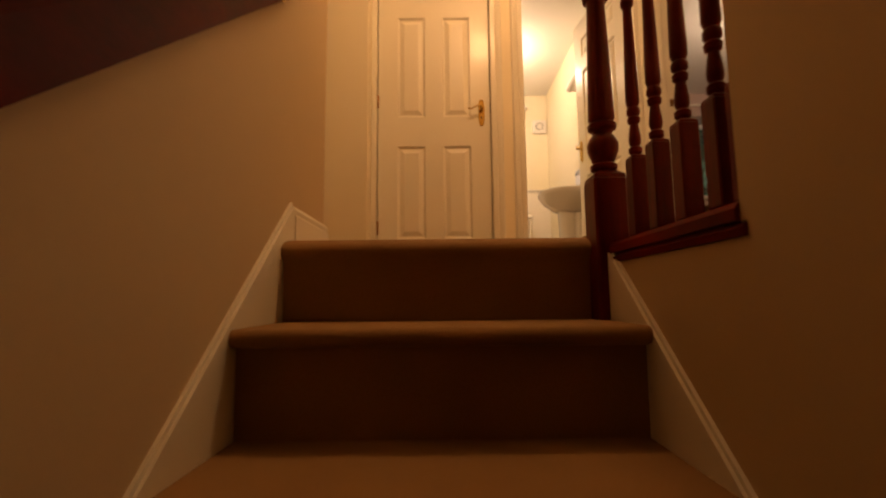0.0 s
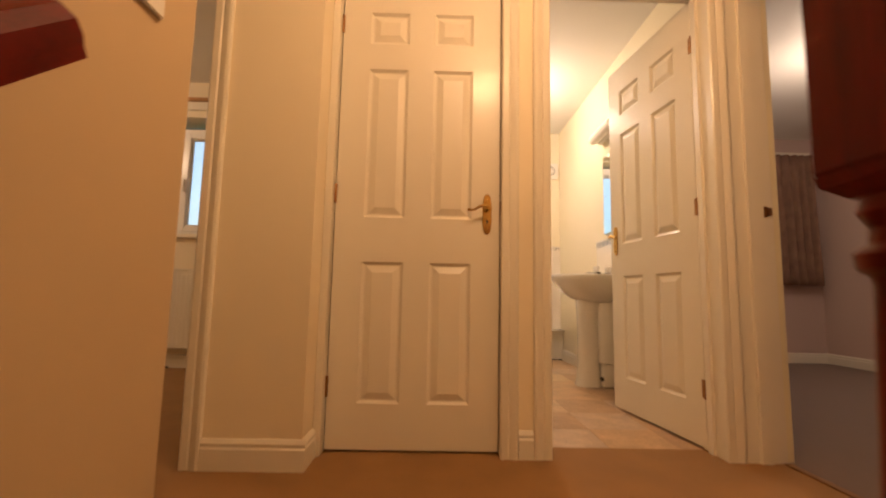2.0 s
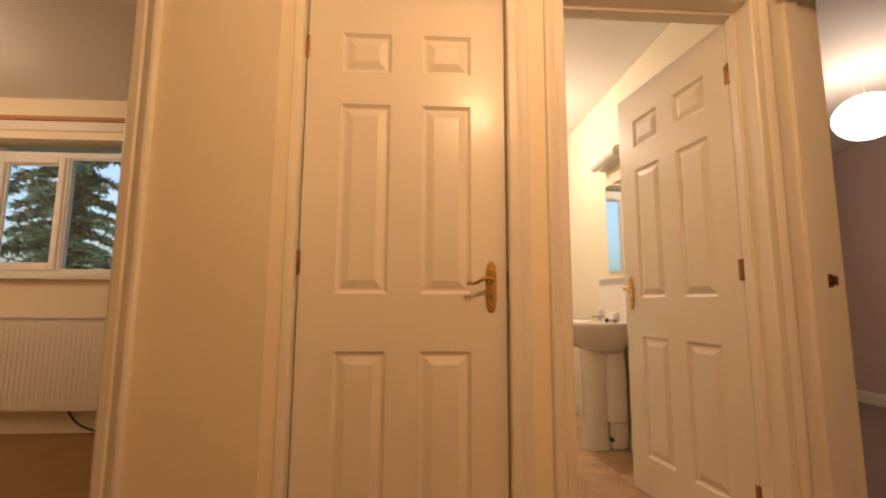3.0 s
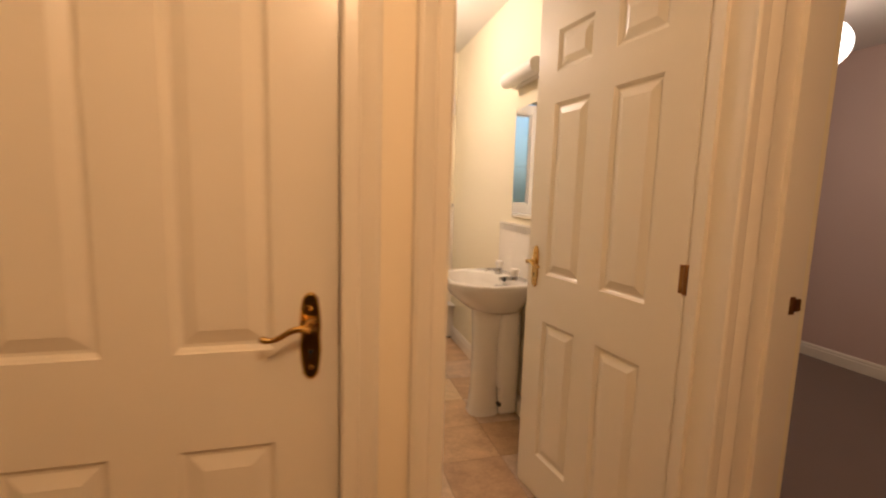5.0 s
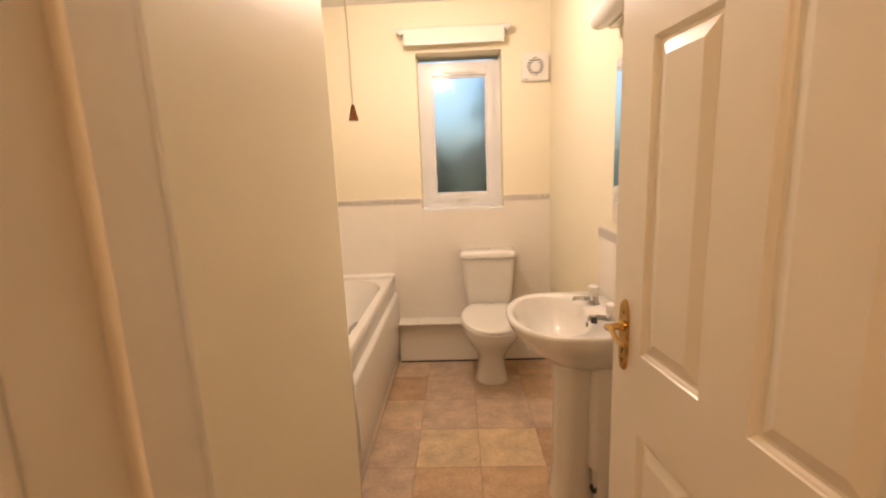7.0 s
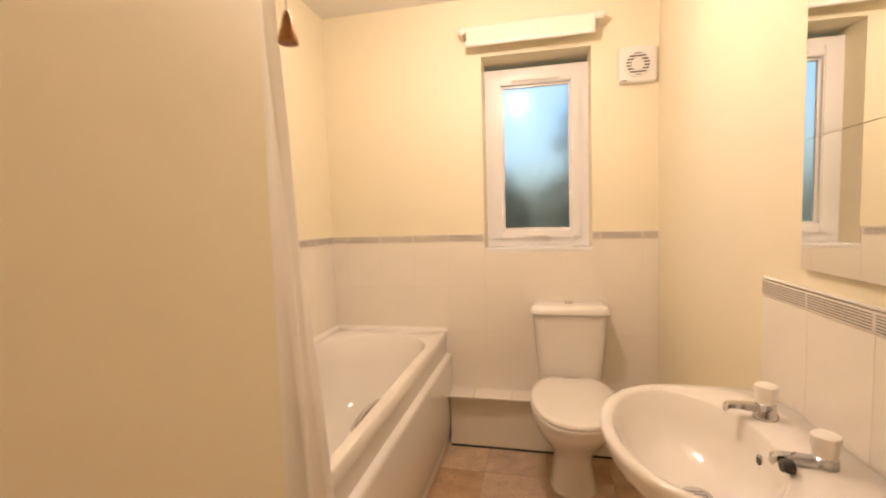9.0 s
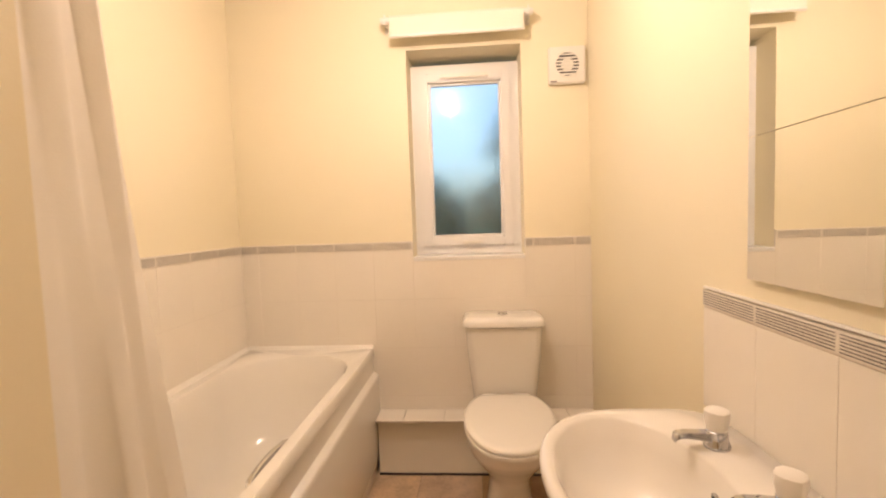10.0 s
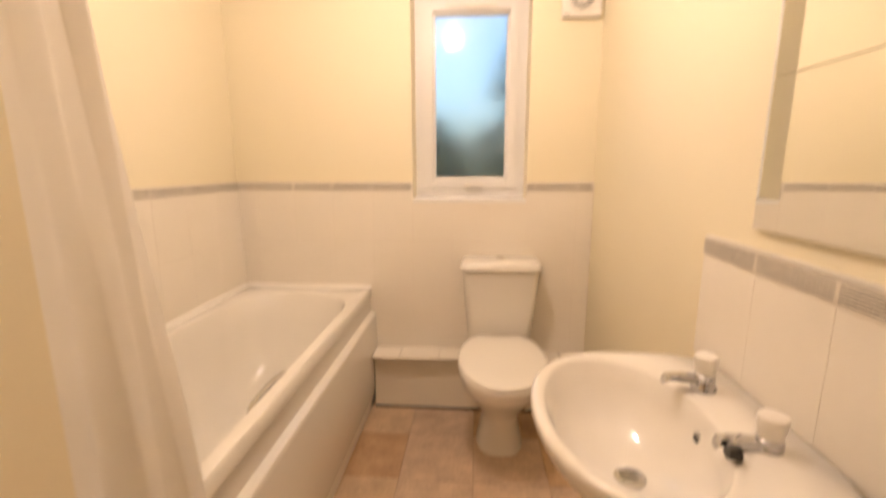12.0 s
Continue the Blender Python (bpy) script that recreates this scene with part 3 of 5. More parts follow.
rings(bm, [[(x, -2.0, slope(-2.0, 0.681)), (x, 1.416, 0.681), (x, 1.416, 0.80), (x, -2.0, slope(-2.0, 0.80))] for x in (0.001, 0.020)])
bmesh.ops.bevel(bm, geom=bm.edges[:], offset=0.004, segments=2, affect="EDGES")
part("backing_board", bm, MAHOGANY_RAIL, rail)
bm = bmesh.new()
n_up = Vector((0, -SL, 1)).normalized()
extrude(bm, RAILP, (0.072, -2.0, slope(-2.0, 0.792)), (0.072, 1.487, slope(1.487, 0.792)), (1, 0, 0), n_up)
part("rail", bm, MAHOGANY_RAIL, rail)
for y in (1.32, 0.30, -0.7):
    z = slope(y, 0.722)
    bm = bmesh.new()
    lathe(bm, ((0.032, 0.0), (0.034, 0.004), (0.028, 0.009), (0.016, 0.012), (0.008, 0.016)), 0.020, y, z, 24, "x")
    tube(bm, ((0.03, y, z), (0.055, y, z + 0.002), (0.070, y, z + 0.018), (0.072, y, slope(y, 0.792))), 0.0085, 10)
    lathe(bm, ((0.017, -0.012), (0.02, -0.006), (0.02, 0)), 0.072, y, slope(y, 0.794), 16)
    part("bracket", bm, BRASS, rail, "polished brass handrail bracket")

sw = thing("light_switch", "white plastic light switch on the landing wall", "switch", pose(LX, 1.688, 1.10))
part("plate", boxes((0.0, 0.009, -0.043, 0.043, -0.043, 0.043), bevel=0.003), PLASTIC, sw)
bm = bmesh.new()
rings(bm, [[(0.009, -0.012, -0.016), (0.009, 0.012, -0.016), (0.009, 0.012, 0.016), (0.009, -0.012, 0.016)], [(0.011, -0.011, -0.015), (0.011, 0.011, -0.015), (0.016, 0.011, 0.015), (0.016, -0.011, 0.015)]])
part("rocker", bm, PLASTIC, sw)
for dy in (-0.03, 0.03):
    bm = bmesh.new()
    lathe(bm, ((0.0035, 0.0085), (0.0035, 0.0098)), 0, dy, 0, 10, "x")
    part("screw", bm, BRASS_OLD, sw)


# ---------- doors ----------
PANEL_ROWS = ((0.175, 0.737), (0.922, 1.567), (1.682, 1.826))


def panel_mesh(bm, x0, x1, z0, z1, y, out):
    """A moulded, fielded panel on the face y."""
    loops = []
    for inset, depth in ((0, 0), (0.002, 0.003), (0.006, 0.0055), (0.010, 0.0095), (0.016, 0.0100), (0.040, 0.0012), (0.042, 0.0004)):
        loops.append([(x0 + inset, y - out * depth, z0 + inset), (x1 - inset, y - out * depth, z0 + inset), (x1 - inset, y - out * depth, z1 - inset), (x0 + inset, y - out * depth, z1 - inset)])
    rings(bm, loops, close_first=False)


def lever_handle(side, parent, label):
    """A brass lever on a shaped backplate, at the origin of the plate, facing -y; the lever points to side."""
    bm = bmesh.new()
    loop = []
    for i in range(24):
        a = 2 * math.pi * i / 24
        c, s = math.cos(a), math.sin(a)
        r = 0.0205 if abs(s) > 0.25 else 0.0185
        loop.append((r * c, 0.072 * (1 if s > 0 else -1) * min(1, abs(s) * 1.4 + 0.0) if abs(s) < 0.7 else math.copysign(0.072 + 0.013 * (abs(s) - 0.7) / 0.3, s)))
    rings(bm, [[(x * k, y, z * k2) for x, z in loop] for k, k2, y in ((1, 1, 0), (1, 1, -0.003), (0.86, 0.95, -0.0065))])
    for z in (0.055, -0.06):
        lathe(bm, ((0.005, -0.006), (0.005, -0.0082), (0.003, -0.009)), 0, 0, z, 10, "y")
    plate = part("backplate", bm, BRASS, parent, label)
    bm = bmesh.new()
    lathe(bm, ((0.0125, -0.006), (0.0125, -0.011), (0.008, -0.016), (0.0075, -0.040), (0.0085, -0.045)), 0, 0, 0.022, 16, "y")
    pts, rad = [], []
    for i in range(14):
        f = i / 13
        pts.append((side * 0.084 * f, -0.043 - 0.004 * math.sin(f * 3.1), 0.022 + 0.007 * math.sin(f * 6.0) - 0.008 * f))
        rad.append(0.0068 - 0.0026 * f + (0.0025 if i == 12 else 0.001 if i in (11, 13) else 0))
    tube(bm, pts, rad, 10)
    part("lever", bm, BRASS, plate)
    bm = bmesh.new()
    lathe(bm, ((0.0045, -0.006), (0.0045, -0.0072)), 0, 0, -0.03, 12, "y")
    box(bm, -0.0015, 0.0015, -0.0072, -0.006, -0.043, -0.031)
    part("keyhole", bm, BLACK, plate)
    return plate


def panel_door(name, width, flip, m, label, handle_label):
    """A six-panel door hung at x = 0, its front facing -y; flip hangs it on the other side."""
    d = thing(name, label, "door", m, kind="structure")
    s = -1 if flip else 1
    T, Hh = 0.035, 1.978
    stile, mull = 0.118, 0.108
    pw = (width - 2 * stile - mull) / 2
    cols = ((stile, stile + pw), (stile + pw + mull, width - stile))
    bm = bmesh.new()
    xs = sorted({0, width, *[c for col in cols for c in col]})
    zs = sorted({0, Hh, *[z for r in PANEL_ROWS for z in r]})
    for y, out in ((0, -1), (T, 1)):
        grid = {(x, z): bm.verts.new((s * x, y, z)) for x in xs for z in zs}
        for xa, xb in zip(xs, xs[1:]):
            for za, zb in zip(zs, zs[1:]):
                if any(abs(xa - c0) < 1e-6 for c0, c1 in cols) and any(abs(za - r0) < 1e-6 for r0, r1 in PANEL_ROWS):
                    continue
                bm.faces.new([grid[xa, za], grid[xb, za], grid[xb, zb], grid[xa, zb]])
    edge = [(0, 0), (width, 0), (width, Hh), (0, Hh)]
    for (xa, za), (xb, zb) in zip(edge, edge[1:] + edge[:1]):
        bm.faces.new([bm.verts.new((s * x, y, z)) for x, y, z in ((xa, 0, za), (xb, 0, zb), (xb, T, zb), (xa, T, za))])
    bmesh.ops.remove_doubles(bm, verts=bm.verts, dist=1e-5)
    part("leaf", bm, GLOSS, d)
    for c0, c1 in cols:
        for r0, r1 in PANEL_ROWS:
            bm = bmesh.new()
            for y, out in ((0, -1), (T, 1)):
                panel_mesh(bm, min(s * c0, s * c1), max(s * c0, s * c1), r0, r1, y, out)
            part("panel", bm, GLOSS, d, smooth=8)
    hx = s * (width - 0.052)
    plate = lever_handle(-s, d, handle_label)
    plate.matrix_basis = pose(hx, 0, 0.945)
    plate = lever_handle(s, d, handle_label)
    plate.matrix_basis = pose(hx, T, 0.945, 0, 0, 180)
    bm = boxes((min(s * width, s * (width + 0.0015)), max(s * width, s * (width + 0.0015)), 0.006, 0.029, 0.92, 1.03))
    part("latch_plate", bm, BRASS_OLD, d, "tarnished brass latch plate")
    return d


def hinges(d, x, y, zs, both=0.022):
    for z in zs:
        bm = bmesh.new()
        lathe(bm, ((0.0055, -0.04), (0.0062, -0.038), (0.0062, 0.038), (0.0055, 0.04)), x, y, z, 12)
        for k in (-0.0133, 0.0133):
            lathe(bm, ((0.0066, -0.0006), (0.0066, 0.0006)), x, y, z + k, 12)
        box(bm, x - both, x + both, y + 0.001, y + 0.004, z - 0.038, z + 0.038)
        part("hinge", bm, BRASS_OLD, d, "tarnished brass hinge")


closet_door = panel_door("door_cupboard", 0.681, False, pose(-0.105, NY + 0.040, 0.010), "closed white six-panel cupboard door with a brass lever", "polished brass lever handle plate")
hinges(closet_door, -0.0015, -0.003, (0.24, 1.02, 1.77), 0.004)
ANG = math.degrees(math.atan2(-0.709, 0.093))
bath_door = panel_door("door_bathroom", 0.715, True, pose(1.455, 2.905, 0.010, 0, 0, ANG), "open white six-panel bathroom door with a brass lever", "polished brass lever handle plate")
hinges(bath_door, 0.006, -0.002, (0.238, 1.017, 1.767), 0.021)


# ---------- windows ----------
def window(name, x0, x1, z0, z1, y, lights, glazing, label, vent=False, handle="mullion"):
    """A white plastic window; lights: (x0, x1, opening)."""
    w = thing(name, label, "window", kind="structure")
    F, D = 0.042, 0.07
    bm = boxes((x0, x0 + F, y, y + D, z0, z1), (x1 - F, x1, y, y + D, z0, z1), (x0 + F, x1 - F, y, y + D, z0, z0 + F), (x0 + F, x1 - F, y, y + D, z1 - F, z1))
    for a, b, _ in lights[1:]:
        box(bm, a - F, a, y, y + D, z0 + F, z1 - F)
    part("window_frame", bm, UPVC, w)
    for a, b, opening in lights:
        lo, hi, d = z0 + F, z1 - F, 0.0
        if opening:
            s = 0.048
            bm = bmesh.new()
            for r in ((a, a + s, lo, hi), (b - s, b, lo, hi), (a + s, b - s, lo, lo + s), (a + s, b - s, hi - s, hi)):
                box(bm, r[0], r[1], y - 0.016, y + 0.04, r[2], r[3], 0.005)
            part("sash", bm, UPVC, w)
            a, b, lo, hi = a + s, b - s, lo + s, hi - s
            bm = boxes(((a + b) / 2 - 0.03, (a + b) / 2 + 0.075, y - 0.040, y - 0.028, lo - 0.034, lo - 0.022), ((a + b) / 2 - 0.03, (a + b) / 2 + 0.0, y - 0.034, y - 0.016, lo - 0.038, lo - 0.018), bevel=0.003)
            if handle == "side":
                bm.free()
                bm = boxes((a - 0.034, a - 0.020, y - 0.04, y - 0.028, (lo + hi) / 2 - 0.09, (lo + hi) / 2 + 0.02), (a - 0.036, a - 0.018, y - 0.032, y - 0.016, (lo + hi) / 2 - 0.02, (lo + hi) / 2 + 0.02), bevel=0.003)
            part("window_handle", bm, PLASTIC, w)
        bead = 0.012
        bm = boxes((a, a + bead, y + 0.012, y + 0.03, lo, hi), (b - bead, b, y + 0.012, y + 0.03, lo, hi), (a + bead, b - bead, y + 0.012, y + 0.03, lo, lo + bead), (a + bead, b - bead, y + 0.012, y + 0.03, hi - bead, hi))
        part("glazing_bead", bm, UPVC, w)
        pane = part("pane", boxes((a + 0.004, b - 0.004, y + 0.034, y + 0.040, lo + 0.004, hi - 0.004)), glazing, w, smooth=None)
        pane.visible_shadow = False
    if vent:
        bm = boxes(((x0 + x1) / 2 - 0.125, (x0 + x1) / 2 + 0.125, y - 0.034, y - 0.016, z1 - F - 0.036, z1 - F - 0.012), bevel=0.005)
        part("trickle_vent", bm, PLASTIC, w)
    return w


wb = window("window_bathroom", WX0, WX1, WZ0 + 0.012, WZ1 - 0.03, BY + 0.145, ((WX0 + 0.042, WX1 - 0.042, True),), FROSTED, "small white plastic window with frosted glass", True)
part("window_sill", boxes((WX0 - 0.002, WX1 + 0.002, BY - 0.012, BY + 0.145, WZ0 - 0.008, WZ0 + 0.012), bevel=0.004), UPVC, wb)
part("stay_peg", boxes((WX1 - 0.09, WX1 - 0.07, BY + 0.02, BY + 0.028, WZ0 + 0.012, WZ0 + 0.018)), CHROME, wb)
wl = window("window_back_room", LW0, LW1, LWZ0 + 0.02, LWZ1 - 0.06, LYF + 0.13, ((LW0 + 0.042, -2.42, True), (-2.40, -1.947, False), (-1.905, LW1 - 0.042, True)), CLEAR, "white plastic casement window above a radiator", handle="side")
part("window_sill", boxes((LW0 - 0.04, LW1 + 0.04, LYF - 0.05, LYF + 0.13, LWZ0 - 0.012, LWZ0 + 0.018), bevel=0.006), GLOSS, wl)
wr = window("window_bedroom", RW0, RW1, RWZ0 + 0.02, RWZ1 - 0.06, BY + 0.13, ((RW0 + 0.042, 3.0, True), (3.04, RW1 - 0.042, False)), CLEAR, "white plastic bedroom window beside a taupe curtain", handle="side")
part("window_sill", boxes((RW0 - 0.04, RW1 + 0.04, BY - 0.05, BY + 0.13, RWZ0 - 0.012, RWZ0 + 0.018), bevel=0.006), GLOSS, wr)


# ---------- bathroom wall and floor tiles ----------
BORDER_Z = 1.160
BH = 0.042                       # height of the border tiles
TW, TH, TT, J, JV = 0.2, 0.25, 0.008, 0.0020, 0.0006


def tile_mesh(name, w, hgt, material):
    """Upright tile with softened edges: x along the wall, z up, y into the room is -."""
    bm = bmesh.new()
    e = 0.0005
    rings(bm, [[(0, 0, 0), (w, 0, 0), (w, 0, hgt), (0, 0, hgt)], [(0, -TT + e, 0), (w, -TT + e, 0), (w, -TT + e, hgt), (0, -TT + e, hgt)],
               [(e, -TT, e), (w - e, -TT, e), (w - e, -TT, hgt - e), (e, -TT, hgt - e)]], close_first=False)
    return finish(name, bm, material)


def border_mesh(w, hgt):
    bm = bmesh.new()
    rings(bm, [[(0, 0, 0), (w, 0, 0), (w, 0, hgt), (0, 0, hgt)], [(0, -TT - 0.002, 0.001), (w, -TT - 0.002, 0.001), (w, -TT - 0.002, hgt - 0.001), (0, -TT - 0.002, hgt - 0.001)]], close_first=False)
    for k in range(6):
        z = 0.0050 + k * (hgt - 0.0085) / 5.6
        nb = max(2, round(w / 0.0125))
        for i in range(nb):
            x = 0.004 + (w - 0.008) * i / nb
            first = len(bm.faces)
            box(bm, x, x + (w - 0.008) / nb * 0.88, -TT - 0.0032, -TT - 0.0005, z, z + 0.0018)
            bm.faces.ensure_lookup_table()
            for f in bm.faces[first:]:
                f.material_index = 1
    return finish("border_tile", bm, (TILE, SILVER))


MESHES = {}


def piece(parent, name, w, hgt, m):
    key = (name, round(w, 4), round(hgt, 4))
    if key not in MESHES:
        MESHES[key] = border_mesh(w, hgt) if name == "border_tile" else tile_mesh(name, w, hgt, TILE)
    place(name, MESHES[key], parent, m)


def tile_run(parent, origin, turn, length, z_top, rows, first, gap=None):
    """Tiles along one wall from origin, below a border at z_top. gap: an opening (a0, a1, z0) to leave free."""
    cuts, a = [0.0], first
    while a < length - 0.003:
        cuts.append(a)
        a += TW
    cuts.append(length)
    levels = [(z_top - BH, BH - J, "border_tile")] + [(z_top - BH - TH * (k + 1), TH - J, "tile") for k in range(rows)]
    for z, hgt, name in levels:
        if z < 0:
            hgt, z = hgt + z, 0.0
        for a, b in zip(cuts, cuts[1:]):
            spans = [(a, b)]
            top = z + hgt
            if gap and top > gap[2]:
                spans = [(p, q) for p, q in ((a, min(b, gap[0])), (max(a, gap[1]), b)) if q - p > 0.006]
                if a < gap[1] and b > gap[0]:
                    mid = (max(a, gap[0]), min(b, gap[1]))
                    if name == "tile" and gap[2] - z > 0.02:
                        piece(parent, name, mid[1] - mid[0] - JV, gap[2] - z - J, Matrix.Translation(origin) @ pose(0, 0, 0, 0, 0, turn) @ pose(mid[0], 0, z))
            for p, q in spans:
                piece(parent, name, q - p - JV, hgt, Matrix.Translation(origin) @ pose(0, 0, 0, 0, 0, turn) @ pose(p, 0, z))


tiles_back = structure("wall_tiles_north", boxes((BX0, WX0, BY - 0.011, BY, 0.2, BORDER_Z), (WX1, BX1, BY - 0.011, BY, 0.2, BORDER_Z), (WX0, WX1, BY - 0.011, BY, 0.2, WZ0 - 0.008)), GROUT, "glazed white wall tiles under a grey ribbed border", "wall tiles")
tile_run(tiles_back, (BX0, BY - 0.004, 0), 0, BX1 - BX0, BORDER_Z, 4, 0.10, (WX0 - BX0, WX1 - BX0, WZ0 - 0.008))
tiles_west = structure("wall_tiles_west", boxes((BX0, BX0 + 0.011, 3.805, BY - 0.011, 0.5, BORDER_Z)), GROUT, "glazed white wall tiles under a grey ribbed border", "wall tiles")
tile_run(tiles_west, (BX0 + 0.004, 3.817, 0), 90, BY - 0.014 - 3.817, BORDER_Z, 2, 0.17)
tiles_south = structure("wall_tiles_south", boxes((BX0 + 0.014, 0.64, 3.805, 3.816, 0.5, BORDER_Z)), GROUT, "glazed white wall tiles under a grey ribbed border", "wall tiles")
tile_run(tiles_south, (0.64, 3.809, 0), 180, 0.64 - BX0 - 0.016, BORDER_Z, 2, 0.2)
tiles_east = structure("wall_tiles_east", boxes((BX1 - 0.006, BX1, 3.745, 4.538, 0.79, 1.066)), GROUT, "white tile splashback with a grey ribbed border", "wall tiles")
tile_run(tiles_east, (BX1 + 0.001, 4.54, 0), -90, 0.80, 1.068, 1, 0.2)
structure("trim_splashback", boxes((BX1 - 0.0095, BX1, 3.74, 4.541, 1.0685, 1.0745), bevel=0.002), PLASTIC, "white plastic edge strip on top of the splashback", "trim")

bm = bmesh.new()
e = 0.001
rings(bm, [[(e, e, 0.0), (0.3 - e, e, 0.0), (0.3 - e, 0.3 - e, 0.0), (e, 0.3 - e, 0.0)], [(2 * e, 2 * e, 0.0012), (0.3 - 2 * e, 2 * e, 0.0012), (0.3 - 2 * e, 0.3 - 2 * e, 0.0012), (2 * e, 0.3 - 2 * e, 0.0012)]])
floor_tile = finish("floor_tile", bm, VINYL)
for i in range(-1, 4):
    for j in range(-6, 4):
        x, y = 0.46 + 0.3 * i, 4.69 + 0.3 * j
        if x < 0.1 or y < 2.8 or x > 1.6 or (x < 0.45 and y < 3.7):
            continue
        sx, sy = min(1.0, (1.67 - x) / 0.3), min(1.0, (BY + 0.1 - y) / 0.3)
        place("floor_tile", floor_tile, bath_floor, Matrix.Translation((x, y, -0.0035)) @ Matrix.Diagonal((sx, sy, 1, 1)))

# boxed-in pipe ledge under the window
ledge = thing("pipe_boxing", "low white boxed-in pipe ledge with tiled top", "ledge", kind="structure")
LY = 5.515
part("front_panel", boxes((0.549, BX1 - 0.001, LY, LY + 0.018, 0.006, 0.282), bevel=0.002), GLOSS, ledge)
part("top_bed", boxes((0.549, BX1 - 0.001, LY - 0.045, BY - 0.013, 0.282, 0.291)), GROUT, ledge)
for k in range(6):
    a, b = max(0.550, 0.487 + 0.2 * k), min(0.487 + 0.2 * (k + 1), BX1) - 0.003
    part("top_tile", boxes((a, b, LY - 0.055, BY - 0.014, 0.291, 0.300), bevel=0.002), TILE, ledge)
# Solid black strip drawn for the shade in the gap under the panel.
structure("trim_floor_gap_shade", boxes((0.549, BX1, LY - 0.004, LY + 0.004, -0.003, 0.007)), BLACK, "black strip in place of the shaded gap below the boxing", "trim")


# ---------- bath ----------
bath = thing("bathtub", "white acrylic bathtub with moulded side panel and chrome grips", "bathtub", pose(0, 0, 0))
X0, X1, Y0, Y1, RZ = BX0 + 0.014, 0.526, 3.822, BY - 0.014, 0.620
cx, cy = (X0 + X1) / 2 - 0.005, (Y0 + Y1) / 2


def rounded(x0, x1, y0, y1, z, r, seg=7):
    pts = []
    for px, py, a0 in ((x1 - r, y1 - r, 0), (x0 + r, y1 - r, 90), (x0 + r, y0 + r, 180), (x1 - r, y0 + r, 270)):
        for i in range(seg):
            a = radians(a0 + 90 * i / (seg - 1))
            pts.append((px + r * math.cos(a), py + r * math.sin(a), z))
    return pts


bm = bmesh.new()
rx, ry = (X1 - X0) / 2, (Y1 - Y0) / 2
rings(bm, [rounded(X0, X1, Y0, Y1, RZ - 0.044, 0.012), rounded(X0, X1, Y0, Y1, RZ - 0.008, 0.012), rounded(X0 + 0.006, X1 - 0.006, Y0 + 0.006, Y1 - 0.006, RZ, 0.012),
           rounded(X0 + 0.055, X1 - 0.044, Y0 + 0.07, Y1 - 0.10, RZ - 0.002, 0.25), rounded(X0 + 0.065, X1 - 0.053, Y0 + 0.08, Y1 - 0.11, RZ - 0.016, 0.245),
           rounded(X0 + 0.085, X1 - 0.072, Y0 + 0.11, Y1 - 0.16, RZ - 0.14, 0.235), rounded(X0 + 0.115, X1 - 0.105, Y0 + 0.15, Y1 - 0.26, RZ - 0.32, 0.19),
           rounded(X0 + 0.15, X1 - 0.145, Y0 + 0.20, Y1 - 0.36, RZ - 0.385, 0.15), rounded(X0 + 0.22, X1 - 0.235, Y0 + 0.3, Y1 - 0.46, RZ - 0.40, 0.08)], close_first=False)
part("tub", bm, ACRYLIC, bath, smooth=50)
bm = bmesh.new()
PX1 = 0.547                     # outer face of the side panel
prof = ((PX1 - 0.05, 0.004), (PX1 - 0.014, 0.004), (PX1 - 0.014, 0.070), (PX1 - 0.004, 0.080), (PX1, 0.090), (PX1, 0.300), (PX1, 0.468), (PX1 - 0.002, 0.480), (PX1 - 0.007, 0.488), (PX1 - 0.018, 0.492), (PX1 - 0.026, 0.498), (PX1 - 0.030, 0.530), (PX1 - 0.029, 0.565), (PX1 - 0.05, 0.574))
rings(bm, [[(x, y, z) for x, z in prof] for y in (Y0, BY - 0.015)])
part("side_panel", bm, ACRYLIC, bath, smooth=40)
for yy in (4.60,):
    for side in (1, -1):
        bm = bmesh.new()
        gx = X1 - 0.056 if side > 0 else X0 + 0.068
        pts = [(gx - side * 0.002, yy - 0.13, RZ - 0.040), (gx - side * 0.020, yy - 0.10, RZ - 0.034), (gx - side * 0.026, yy - 0.05, RZ - 0.032), (gx - side * 0.028, yy, RZ - 0.032), (gx - side * 0.026, yy + 0.05, RZ - 0.032), (gx - side * 0.020, yy + 0.10, RZ - 0.034), (gx - side * 0.002, yy + 0.13, RZ - 0.040)]
        tube(bm, pts, 0.011, 10)
        part("grip", bm, CHROME, bath, "chrome bath grip")
bm = bmesh.new()
lathe(bm, ((0.028, 0), (0.028, 0.004), (0.018, 0.006)), (X0 + X1) / 2, Y0 + 0.42, RZ - 0.399, 18)
part("waste", bm, CHROME, bath)
bm = bmesh.new()
FILLET = ((0, 0), (0.020, 0), (0.016, 0.005), (0.006, 0.014), (0, 0.017))
extrude(bm, FILLET, (X0, Y1 + 0.003, RZ - 0.001), (X1, Y1 + 0.003, RZ - 0.001), (0, -1, 0), (0, 0, 1))
extrude(bm, FILLET, (X0 - 0.003, Y0, RZ - 0.001), (X0 - 0.003, Y1 - 0.018, RZ - 0.001), (1, 0, 0), (0, 0, 1))
structure("trim_bath_seal", bm, PLASTIC, "white sealant strip round the bath rim", "trim", 60)

